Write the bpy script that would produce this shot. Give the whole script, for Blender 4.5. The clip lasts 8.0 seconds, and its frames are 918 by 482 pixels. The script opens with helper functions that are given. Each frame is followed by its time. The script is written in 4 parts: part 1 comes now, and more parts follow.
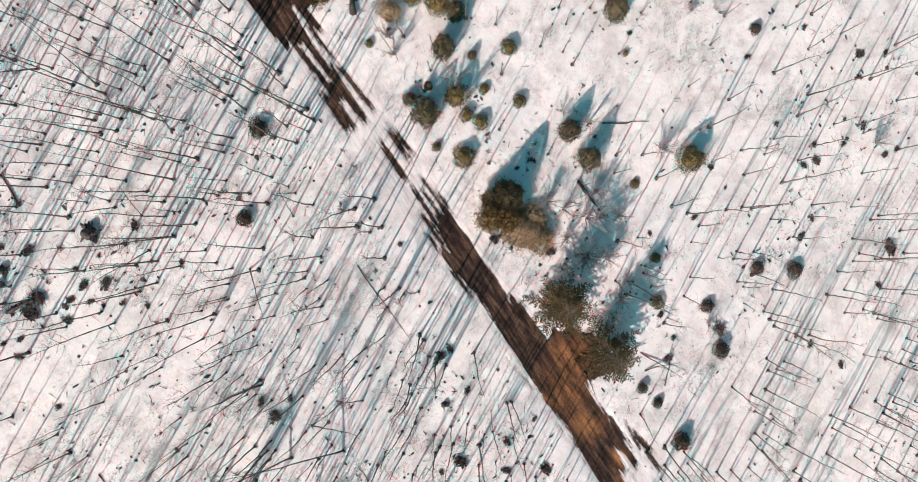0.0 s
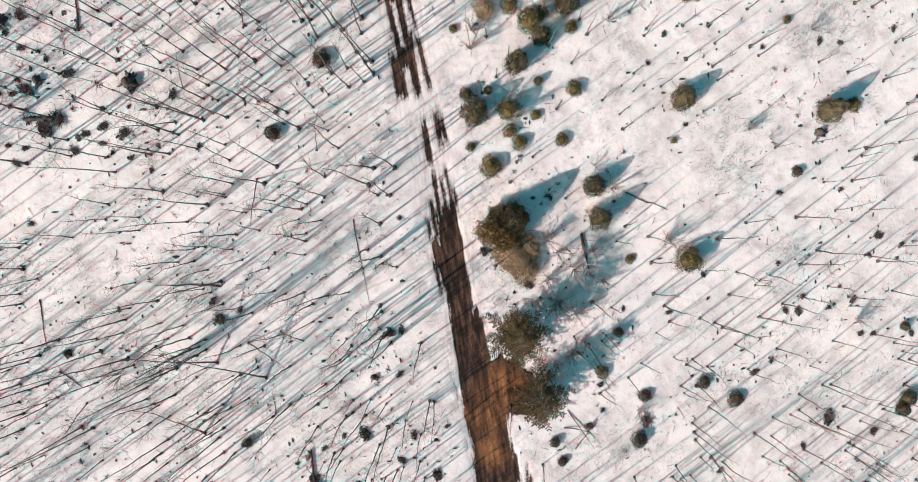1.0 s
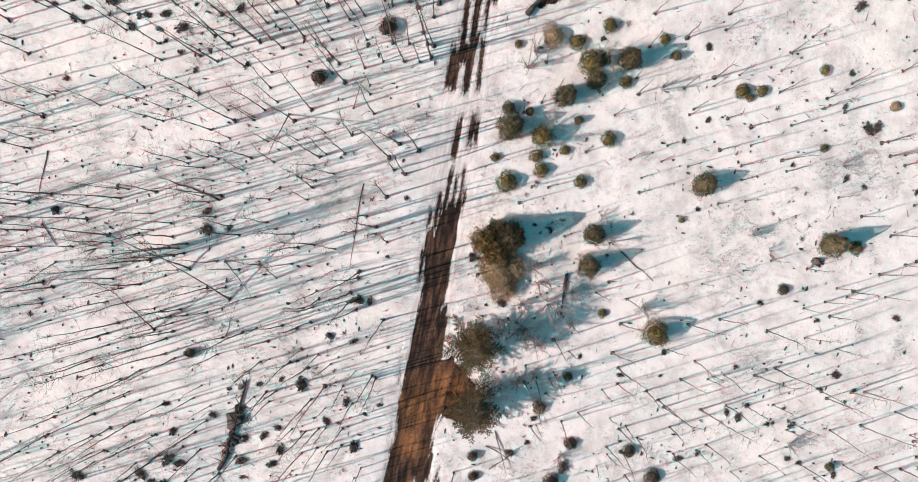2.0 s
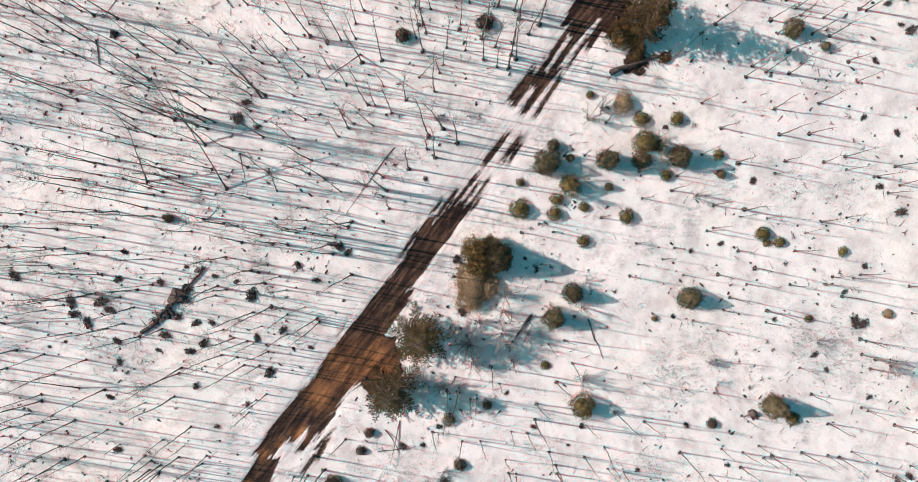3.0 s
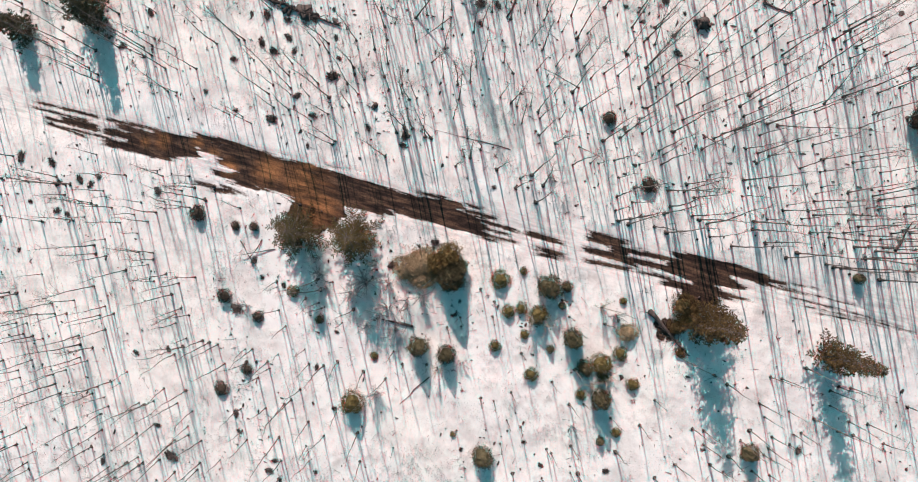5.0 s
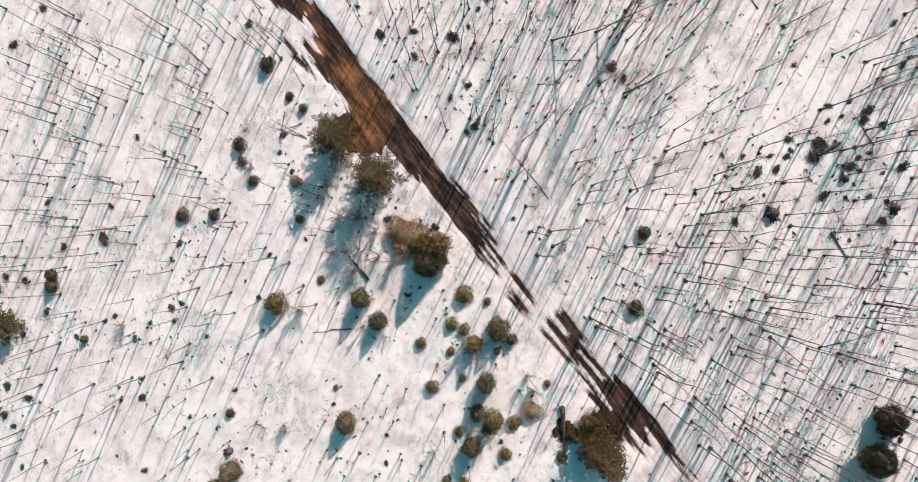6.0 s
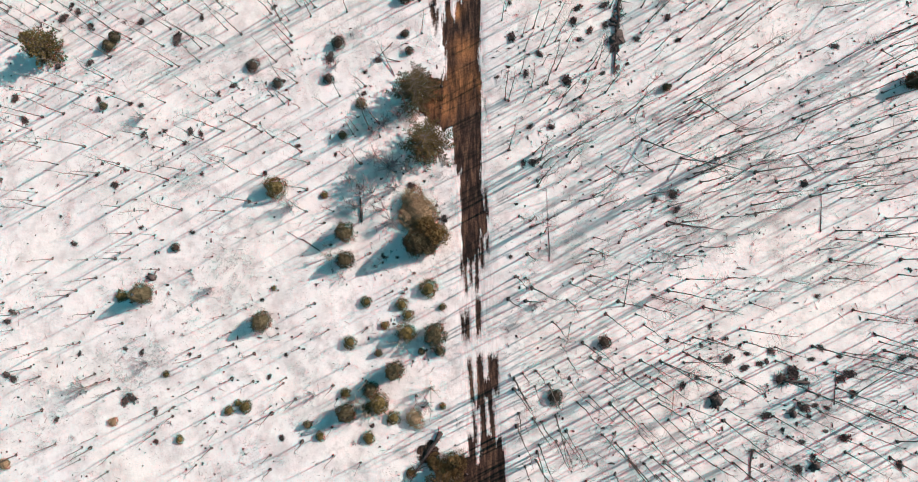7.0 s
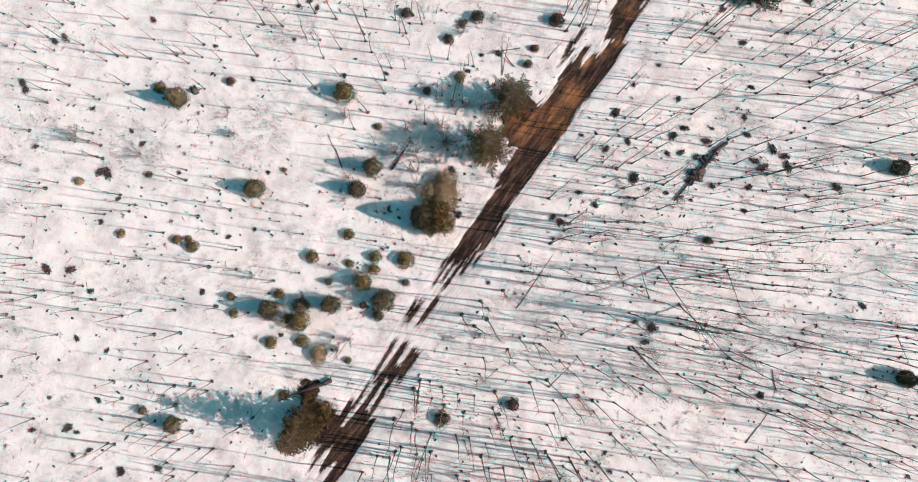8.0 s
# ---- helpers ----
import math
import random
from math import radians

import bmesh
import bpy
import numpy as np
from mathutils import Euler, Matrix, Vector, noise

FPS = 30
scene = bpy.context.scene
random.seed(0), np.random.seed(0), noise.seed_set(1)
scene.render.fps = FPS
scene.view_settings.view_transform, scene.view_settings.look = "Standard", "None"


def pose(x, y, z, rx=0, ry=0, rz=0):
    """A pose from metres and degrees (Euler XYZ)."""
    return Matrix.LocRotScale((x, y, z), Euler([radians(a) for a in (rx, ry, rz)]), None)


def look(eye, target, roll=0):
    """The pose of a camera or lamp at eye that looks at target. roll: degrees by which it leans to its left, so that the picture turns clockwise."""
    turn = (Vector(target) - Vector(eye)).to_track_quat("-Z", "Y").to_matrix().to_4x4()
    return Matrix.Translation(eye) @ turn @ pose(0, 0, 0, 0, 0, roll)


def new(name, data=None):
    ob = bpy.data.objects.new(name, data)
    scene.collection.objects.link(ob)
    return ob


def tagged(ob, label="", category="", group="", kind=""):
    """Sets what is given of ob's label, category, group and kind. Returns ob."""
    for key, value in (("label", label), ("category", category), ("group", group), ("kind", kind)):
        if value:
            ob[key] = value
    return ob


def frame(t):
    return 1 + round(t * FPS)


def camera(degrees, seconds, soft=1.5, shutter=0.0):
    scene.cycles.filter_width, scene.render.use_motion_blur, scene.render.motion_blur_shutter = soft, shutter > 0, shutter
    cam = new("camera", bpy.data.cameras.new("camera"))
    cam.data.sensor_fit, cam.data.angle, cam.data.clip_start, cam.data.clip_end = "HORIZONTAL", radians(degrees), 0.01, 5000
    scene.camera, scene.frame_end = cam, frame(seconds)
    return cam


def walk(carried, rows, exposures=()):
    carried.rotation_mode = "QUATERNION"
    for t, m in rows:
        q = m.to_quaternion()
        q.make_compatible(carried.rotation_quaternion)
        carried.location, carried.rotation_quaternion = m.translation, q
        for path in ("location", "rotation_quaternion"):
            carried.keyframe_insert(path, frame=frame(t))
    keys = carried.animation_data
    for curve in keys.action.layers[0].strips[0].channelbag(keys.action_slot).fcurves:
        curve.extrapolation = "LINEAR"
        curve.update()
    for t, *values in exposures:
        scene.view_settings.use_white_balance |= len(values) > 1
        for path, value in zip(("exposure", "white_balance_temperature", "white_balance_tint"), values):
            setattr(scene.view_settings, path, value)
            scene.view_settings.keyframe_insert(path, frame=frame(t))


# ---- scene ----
cam = camera(72.0, 8.0, soft=1.0)
walk(cam, [
    (0.00, pose(-1.724, -4.404, 42.062, -1.276, 1.753, -33.442)),
    (0.50, pose(-1.695, -4.365, 42.841, -0.995, 1.681, -19.705)),
    (1.00, pose(-1.761, -4.529, 43.467, -0.461, 1.458, -8.914)),
    (1.50, pose(-1.826, -4.635, 44.076, -0.139, 1.180, -0.001)),
    (1.70, pose(-1.856, -4.698, 44.347, 0.015, 1.020, 4.766)),
    (2.25, pose(-1.772, -4.898, 44.965, 0.453, 0.543, 17.174)),
    (2.80, pose(-1.687, -4.991, 45.668, 0.713, 0.074, 31.797)),
    (3.00, pose(-1.688, -4.977, 45.909, 0.665, -0.044, 38.152)),
    (3.50, pose(-1.733, -4.736, 46.744, 0.370, -0.277, 54.209)),
    (4.00, pose(-1.803, -4.626, 47.626, 0.155, -0.500, 70.876)),
    (4.50, pose(-1.935, -4.596, 48.483, -0.121, -0.663, 88.101)),
    (4.70, pose(-2.021, -4.552, 48.787, -0.230, -0.635, 95.722)),
    (5.25, pose(-2.253, -4.400, 49.378, -0.568, -0.429, 115.556)),
    (5.80, pose(-2.435, -4.165, 49.949, -0.678, -0.156, 135.751)),
    (6.00, pose(-2.497, -4.094, 50.257, -0.623, 0.010, 143.327)),
    (6.50, pose(-2.472, -3.817, 51.061, -0.163, 0.111, 161.541)),
    (7.00, pose(-2.476, -3.419, 51.702, 0.465, -0.013, 179.481)),
    (7.50, pose(-2.589, -2.926, 52.319, 1.017, -0.306, 197.575)),
    (8.00, pose(-2.744, -2.460, 52.974, 1.324, -0.835, 216.060)),
])

# ---- world and sun ----
SHADOW = radians(28.0)          # the way the shadows fall, from +x
SUN_UP = radians(31.5)
sky_world = bpy.data.worlds.new("sky")
scene.world = sky_world
sky_world.use_nodes = True
wn = sky_world.node_tree
sky = wn.nodes.new("ShaderNodeTexSky")
sky.sky_type, sky.sun_disc = "NISHITA", False
sky.sun_elevation = SUN_UP
sky.sun_rotation = radians(90) - (SHADOW + math.pi)
wn.nodes["Background"].inputs["Strength"].default_value = 0.069
cast = wn.nodes.new("ShaderNodeMix")
cast.data_type, cast.blend_type = "RGBA", "MULTIPLY"
cast.inputs[0].default_value = 1.0
cast.inputs[7].default_value = (0.45, 1.15, 0.98, 1)
wn.links.new(sky.outputs["Color"], cast.inputs[6])
wn.links.new(cast.outputs[2], wn.nodes["Background"].inputs["Color"])
sun = new("sun", bpy.data.lights.new("sun", "SUN"))
sun.data.energy, sun.data.angle, sun.data.color = 5.0, radians(0.27), (1.0, 0.745, 0.688)
sun.matrix_world = look((0, 0, 0), (math.cos(SHADOW) * math.cos(SUN_UP), math.sin(SHADOW) * math.cos(SUN_UP), -math.sin(SUN_UP)))
scene.view_settings.exposure = 0.58


# ---- materials ----
def ramp(nt, fac, stops):
    n = nt.nodes.new("ShaderNodeValToRGB")
    els = n.color_ramp.elements
    while len(els) < len(stops):
        els.new(0.5)
    for e, (p, c) in zip(els, stops):
        e.position, e.color = p, (*c, 1)
    nt.links.new(fac, n.inputs["Fac"])
    return n.outputs["Color"]


def noise_tex(nt, coord, scale, detail=4.0, rough=0.55):
    n = nt.nodes.new("ShaderNodeTexNoise")
    n.inputs["Scale"].default_value, n.inputs["Detail"].default_value, n.inputs["Roughness"].default_value = scale, detail, rough
    nt.links.new(coord, n.inputs["Vector"])
    return n.outputs["Fac"]


def mixed(nt, fac, a, b, blend="MIX"):
    n = nt.nodes.new("ShaderNodeMix")
    n.data_type, n.blend_type = "RGBA", blend
    for socket, v in ((n.inputs[0], fac), (n.inputs[6], a), (n.inputs[7], b)):
        if isinstance(v, (int, float)):
            socket.default_value = v
        elif isinstance(v, tuple):
            socket.default_value = (*v, 1)
        else:
            nt.links.new(v, socket)
    return n.outputs[2]


def bumped(nt, bsdf, height, strength, distance):
    b = nt.nodes.new("ShaderNodeBump")
    b.inputs["Strength"].default_value, b.inputs["Distance"].default_value = strength, distance
    nt.links.new(height, b.inputs["Height"])
    nt.links.new(b.outputs["Normal"], bsdf.inputs["Normal"])


def blank(name, roughness):
    m = bpy.data.materials.new(name)
    m.use_nodes = True
    b = m.node_tree.nodes["Principled BSDF"]
    b.inputs["Roughness"].default_value = roughness
    b.inputs["Specular IOR Level"].default_value = 0.12
    return m, m.node_tree, b


def plant_material(name, dark, mid, light, roughness=0.75, scale=3.0, vary=0.35, bump=0.0):
    """Two scales of noise, and a tone of its own for each object and each loose piece."""
    m, nt, b = blank(name, roughness)
    co = nt.nodes.new("ShaderNodeTexCoord").outputs["Object"]
    geo = nt.nodes.new("ShaderNodeNewGeometry")
    info = nt.nodes.new("ShaderNodeObjectInfo")
    coarse = noise_tex(nt, co, scale)
    both = nt.nodes.new("ShaderNodeMath")
    both.operation = "MULTIPLY_ADD"
    nt.links.new(geo.outputs["Random Per Island"], both.inputs[0])
    both.inputs[1].default_value = 0.35
    nt.links.new(coarse, both.inputs[2])
    col = ramp(nt, both.outputs[0], [(0.35, dark), (0.62, mid), (0.95, light)])
    hsv = nt.nodes.new("ShaderNodeHueSaturation")
    val = nt.nodes.new("ShaderNodeMapRange")
    val.inputs["To Min"].default_value, val.inputs["To Max"].default_value = 1 - vary, 1 + vary
    nt.links.new(info.outputs["Random"], val.inputs["Value"])
    nt.links.new(val.outputs["Result"], hsv.inputs["Value"])
    nt.links.new(col, hsv.inputs["Color"])
    nt.links.new(hsv.outputs["Color"], b.inputs["Base Color"])
    if bump:
        bumped(nt, b, noise_tex(nt, co, scale * 8), 0.6, bump)
    return m


def ground_material():
    """Old snow with litter and twigs on it and some twig shade in its colour; bare wet earth where the sheet's melt
    value is high, drier where its dry value is.
    """
    m, nt, b = blank("snow_and_earth", 0.65)
    co = nt.nodes.new("ShaderNodeTexCoord").outputs["Object"]

    def sheet_value(name):
        at = nt.nodes.new("ShaderNodeAttribute")
        at.attribute_name = name
        return at.outputs["Fac"]

    along = nt.nodes.new("ShaderNodeMapping")
    along.inputs["Scale"].default_value = (4.2, 0.55, 1.0)
    nt.links.new(co, along.inputs["Vector"])
    streaky = along.outputs["Vector"]
    broad = noise_tex(nt, co, 0.09, 3)
    mid = noise_tex(nt, co, 0.9, 5)
    fine = noise_tex(nt, co, 11.0, 4)
    snow = ramp(nt, mid, [(0.25, (0.755, 0.745, 0.745)), (0.6, (0.83, 0.82, 0.81))])
    tint = ramp(nt, broad, [(0.35, (0.95, 0.95, 0.965)), (0.65, (1.0, 0.985, 0.965))])
    snow = mixed(nt, 1.0, snow, tint, "MULTIPLY")
    packed = mixed(nt, 1.0, snow, ramp(nt, noise_tex(nt, streaky, 1.3, 4), [(0.35, (0.66, 0.635, 0.64)), (0.62, (0.97, 0.945, 0.945))]), "MULTIPLY")
    # grey smudges: litter, plus blurred twig shadows put into the snow colour
    dirt_twig_shade = ramp(nt, noise_tex(nt, co, 0.42, 6, 0.68), [(0.47, (0, 0, 0)), (0.70, (0.50, 0.50, 0.50))])
    snow = mixed(nt, dirt_twig_shade, snow, (0.36, 0.32, 0.32))
    blotch = mixed(nt, 1.0, ramp(nt, noise_tex(nt, co, 1.7, 5, 0.7), [(0.50, (0, 0, 0)), (0.66, (0.42, 0.42, 0.42))]), ramp(nt, noise_tex(nt, co, 0.23, 3), [(0.42, (0, 0, 0)), (0.60, (1, 1, 1))]), "MULTIPLY")
    snow = mixed(nt, blotch, snow, (0.33, 0.295, 0.295))
    speck = ramp(nt, fine, [(0.60, (0, 0, 0)), (0.70, (1, 1, 1))])
    where = ramp(nt, noise_tex(nt, co, 0.5, 5, 0.68), [(0.48, (0, 0, 0)), (0.64, (1, 1, 1))])
    litter = mixed(nt, 1.0, speck, where, "MULTIPLY")
    snow = mixed(nt, litter, snow, (0.11, 0.09, 0.085))
    snow = mixed(nt, sheet_value("packed"), snow, packed)
    wet = ramp(nt, noise_tex(nt, streaky, 0.9, 5, 0.6), [(0.38, (0.022, 0.015, 0.014)), (0.51, (0.050, 0.032, 0.026)), (0.66, (0.13, 0.080, 0.056))])
    dry = ramp(nt, noise_tex(nt, streaky, 0.6, 5, 0.6), [(0.36, (0.045, 0.028, 0.018)), (0.50, (0.16, 0.079, 0.040)), (0.64, (0.34, 0.162, 0.075))])
    soil = mixed(nt, sheet_value("dry"), wet, dry)
    grit = ramp(nt, noise_tex(nt, co, 9.0, 5, 0.7), [(0.3, (0.45, 0.45, 0.45)), (0.65, (1.15, 1.1, 1.05))])
    soil = mixed(nt, 1.0, soil, grit, "MULTIPLY")
    add = nt.nodes.new("ShaderNodeMath")
    add.operation = "MULTIPLY_ADD"
    nt.links.new(noise_tex(nt, streaky, 2.0, 6, 0.65), add.inputs[0])
    add.inputs[1].default_value = 0.6
    nt.links.new(sheet_value("melt"), add.inputs[2])
    crumb = nt.nodes.new("ShaderNodeMath")
    crumb.operation = "MULTIPLY_ADD"
    nt.links.new(noise_tex(nt, co, 3.4, 6, 0.72), crumb.inputs[0])
    crumb.inputs[1].default_value = 0.45
    nt.links.new(add.outputs[0], crumb.inputs[2])
    level = nt.nodes.new("ShaderNodeMath")
    level.operation = "SUBTRACT"
    nt.links.new(crumb.outputs[0], level.inputs[0])
    level.inputs[1].default_value = 0.105
    cover = ramp(nt, level.outputs[0], [(0.74, (0, 0, 0)), (0.86, (0.45, 0.45, 0.45)), (0.97, (1, 1, 1))])
    nt.links.new(mixed(nt, cover, snow, soil), b.inputs["Base Color"])
    # light travels some way through the snow, red the farthest
    snowy = nt.nodes.new("ShaderNodeMapRange")
    snowy.inputs["To Min"].default_value, snowy.inputs["To Max"].default_value = 1.0, 0.0
    nt.links.new(cover, snowy.inputs["Value"])
    deep = nt.nodes.new("ShaderNodeMath")
    deep.operation = "MULTIPLY"
    nt.links.new(snowy.outputs["Result"], deep.inputs[0])
    nt.links.new(sheet_value("deep"), deep.inputs[1])
    nt.links.new(deep.outputs[0], b.inputs["Subsurface Weight"])
    b.subsurface_method = "BURLEY"
    b.inputs["Subsurface Scale"].default_value = 1.0
    b.inputs["Subsurface Radius"].default_value = (0.52, 0.022, 0.019)
    bumped(nt, b, noise_tex(nt, co, 2.2, 8, 0.62), 0.5, 0.10)
    return m


SNOW = ground_material()
BARK = plant_material("grey_bark", (0.05, 0.042, 0.04), (0.105, 0.088, 0.081), (0.20, 0.168, 0.15), 0.9, 5.0, 0.3, 0.01)
PALE_BARK = plant_material("pale_dead_wood", (0.16, 0.14, 0.12), (0.30, 0.27, 0.23), (0.45, 0.40, 0.34), 0.85, 4.0, 0.2, 0.01)
TWIG = plant_material("twigs", (0.07, 0.058, 0.056), (0.125, 0.104, 0.098), (0.20, 0.165, 0.15), 0.9, 5.0, 0.25)
GREY_TWIG = plant_material("grey_twigs", (0.15, 0.146, 0.15), (0.25, 0.243, 0.25), (0.38, 0.37, 0.38), 0.9, 3.0, 0.2)
DARK_NEEDLES = plant_material("dark_needles", (0.042, 0.039, 0.025), (0.079, 0.070, 0.042), (0.128, 0.110, 0.066), 0.7, 2.5, 0.25)
OLIVE_NEEDLES = plant_material("olive_needles", (0.058, 0.048, 0.019), (0.106, 0.087, 0.035), (0.160, 0.129, 0.055), 0.7, 2.5, 0.2)
GOLDEN_NEEDLES = plant_material("golden_needles", (0.085, 0.06, 0.026), (0.17, 0.118, 0.05), (0.27, 0.19, 0.085), 0.75, 2.0, 0.15)
BOUGH_NEEDLES = plant_material("brown_olive_needles", (0.065, 0.049, 0.021), (0.118, 0.089, 0.038), (0.176, 0.134, 0.06), 0.75, 1.6, 0.1)
DUSKY_NEEDLES = plant_material("dusky_needles", (0.052, 0.044, 0.022), (0.098, 0.081, 0.040), (0.155, 0.126, 0.064), 0.75, 1.6, 0.1)
BROWN_LEAVES = plant_material("withered_brown_leaves", (0.028, 0.022, 0.019), (0.06, 0.048, 0.04), (0.105, 0.085, 0.068), 0.9, 3.0, 0.2)
TAN_LEAVES = plant_material("dry_tan_leaves", (0.15, 0.107, 0.066), (0.29, 0.213, 0.133), (0.43, 0.325, 0.21), 0.85, 2.0, 0.2)
RUSTY_NEEDLES = plant_material("rusty_needles", (0.038, 0.026, 0.014), (0.092, 0.062, 0.028), (0.16, 0.107, 0.048), 0.75, 1.2, 0.15)
LITTER = plant_material("forest_litter", (0.034, 0.027, 0.027), (0.075, 0.060, 0.058), (0.145, 0.117, 0.109), 0.95, 6.0, 0.3, 0.02)
ROTTEN = plant_material("charred_wood", (0.028, 0.023, 0.022), (0.063, 0.051, 0.049), (0.125, 0.104, 0.097), 0.9, 4.0, 0.3, 0.02)

# ---- ground ----
SLOPE_X, SLOPE_Y = -0.1402, 0.1596


def road_x(y):
    return -4.082 - 0.0491 * y - 0.00052 * y * y if -60 < y < 60 else (-4.082 - 0.0491 * y - 0.00052 * 3600)


def ground_z(x, y):
    p = SLOPE_X * x + SLOPE_Y * y
    return 60 * math.tanh(p / 60)


def hump(x, y):
    """Soft drifts in the snow."""
    return 0.10 * noise.noise((x * 0.22, y * 0.22, 0.3)) + 0.035 * noise.noise((x * 0.8, y * 0.8, 1.7))


# bare earth on the track: along from, along to, offset across at either end, half width
SOUTH_BARE = [(-42.6, -36.7, -0.26, -0.44, 0.13), (-42.9, -37.5, 0.28, 0.12, 0.11), (-40.0, -36.5, 0.64, 0.52, 0.31), (-41.4, -39.3, 0.84, 0.80,
    0.13), (-39.8, -34.9, 1.25, 1.08, 0.11), (-41.2, -37.4, 1.25, 1.48, 0.13), (-35.6, -30.9, -0.46, -0.70, 0.13), (-34.7, -30.2, -0.17, -0.08, 0.27),
    (-35.6, -30.6, 0.48, 0.49, 0.31), (-35.5, -29.2, 1.43, 1.20, 0.36), (-33.5, -30.3, 0.67, 0.56, 0.89), (-31.4, -26.5, 0.38, -0.12, 0.98)]
MID_BARE = [(-27.5, -20.7, -0.53, -0.39, 0.80), (-25.0, -22.0, -0.20, -0.09, 1.03), (-23.4, -21.3, 0.47, 0.57, 1.34), (-25.1, -22.9, 1.52, 1.52,
    0.22), (-22.5, -15.9, 0.19, 0.44, 1.47), (-26.3, -24.7, 2.73, 2.64, 0.18), (-24.9, -23.0, 2.95, 2.63, 0.22), (-24.2, -22.2, 2.45, 2.58, 0.13),
    (-17.6, -13.9, 0.50, 0.53, 1.70), (-15.4, -9.6, -0.05, 0.20, 1.07), (-14.2, -10.4, 1.06, 1.06, 0.45), (-10.8, -4.8, 0.05, 0.17, 0.95), (-5.8,
    -2.3, 0.22, 0.42, 0.71)]
TIP_BARE = [(-8.0, -5.9, -1.00, -1.00, 0.13), (-4.1, -3.0, -0.90, -0.88, 0.13), (-4.2, -1.6, -0.45, -0.40, 0.16), (-3.5, 0.1, -0.04, 0.19, 0.16),
    (-3.5, -0.3, 0.50, 0.60, 0.13), (-4.5, 0.2, 1.00, 1.03, 0.11), (-2.4, -1.2, 1.30, 1.32, 0.11), (1.0, 3.5, 0.14, 0.27, 0.22), (2.0, 4.1, 1.06,
    1.20, 0.18), (2.2, 3.8, 1.52, 1.48, 0.13)]
NORTH_BARE = [(5.6, 8.1, -0.74, -0.66, 0.36), (7.1, 8.9, -0.07, 0.06, 0.62), (5.3, 9.1, 0.27, 0.50, 0.27), (5.7, 8.9, 1.18, 1.09, 0.16), (8.1, 12.5, -0.27, -0.33, 0.20), (8.4, 12.6, 0.31, 0.43, 0.22), (9.9, 12.0, 1.11, 1.05, 0.13),
    (11.4, 16.4, -0.23, 0.01, 0.76), (12.2, 18.4, -0.69, -0.31, 0.49), (13.1, 16.7, 0.11, 0.24, 0.80), (11.5, 16.5, 1.39, 1.43, 0.27), (11.5, 17.4,
    1.22, 1.37, 0.13), (13.6, 15.7, 1.48, 1.52, 0.80), (17.4, 19.6, -0.41, -0.33, 0.16), (18.9, 21.7, -0.48, -0.45, 0.05), (18.2, 20.8, 0.02, 0.05, 0.09),
    (20.4, 26.2, 0.50, 0.78, 0.06), (21.3, 27.4, 0.92, 0.97, 0.05), (22.2, 28.4, 1.22, 1.12, 0.04), (19.4, 24.6, -0.10, 0.14, 0.04)]
BARE = SOUTH_BARE + MID_BARE + TIP_BARE + NORTH_BARE
# bare patches beside the track: x, y, radius
BARE_SPOTS = [(-1.3, -15.5, 1.9), (-0.6, -16.9, 1.2), (-2.9, 14.0, 1.2), (0.2, 12.8, 0.8)]
# dry paler earth: along, offset across, radius
DRY_SPOTS = [(-17.2, 0.4, 2.0), (-15.9, 2.3, 2.1), (-20.5, 0.3, 1.4), (-24.0, 0.8, 0.8), (-30.3, 0.1, 0.75), (-27.2, -0.4, 0.6), (-25.6, 0.1, 0.6), (-31.8, 0.5, 0.5)]


def melt(x, y):
    v = x - road_x(y)
    best = -1.0
    if abs(v) < 5:
        wob = 0.6 * noise.noise((x * 1.9, y * 0.28, 4.0)) + 0.34 * noise.noise((x * 6.0, y * 0.6, 9.0))
        for a, b, off_a, off_b, half in BARE:
            if a - 1 < y < b + 1:
                off = off_a + (off_b - off_a) * (y - a) / (b - a)
                end = min(y - a, b - y) * (0.35 if half > 0.4 else 0.22)
                best = max(best, min(half - 0.03 - abs(v - off), end) + wob * (min(0.72, 0.9 * half) if half > 0.4 else 0.4 * half))
    for sx, sy, r in BARE_SPOTS:
        d = math.hypot(x - sx, y - sy)
        if d < r * 2:
            w = r - d + 0.7 * r * noise.noise((x * 1.3, y * 1.3, 2.0)) + 0.3 * noise.noise((x * 4, y * 4, 3.0))
            best = max(best, w)
    return min(max(0.5 + best * 1.7, 0.0), 1.0)


def dryness(x, y):
    v = x - road_x(y)
    return max(min(max(1.3 - math.hypot(y - a, v - off) / r, 0.0), 1.0) for a, off, r in DRY_SPOTS)


def steps(inner, fine, outer, coarse, far):
    """Distances from 0 outward: fine, then coarse, then growing to the horizon."""
    out = [i * fine for i in range(int(inner / fine) + 1)]
    while out[-1] < outer:
        out.append(out[-1] + coarse)
    while out[-1] < far:
        out.append(out[-1] * 1.45)
    return out


SIDE = 2.4          # half width of the track's own sheet


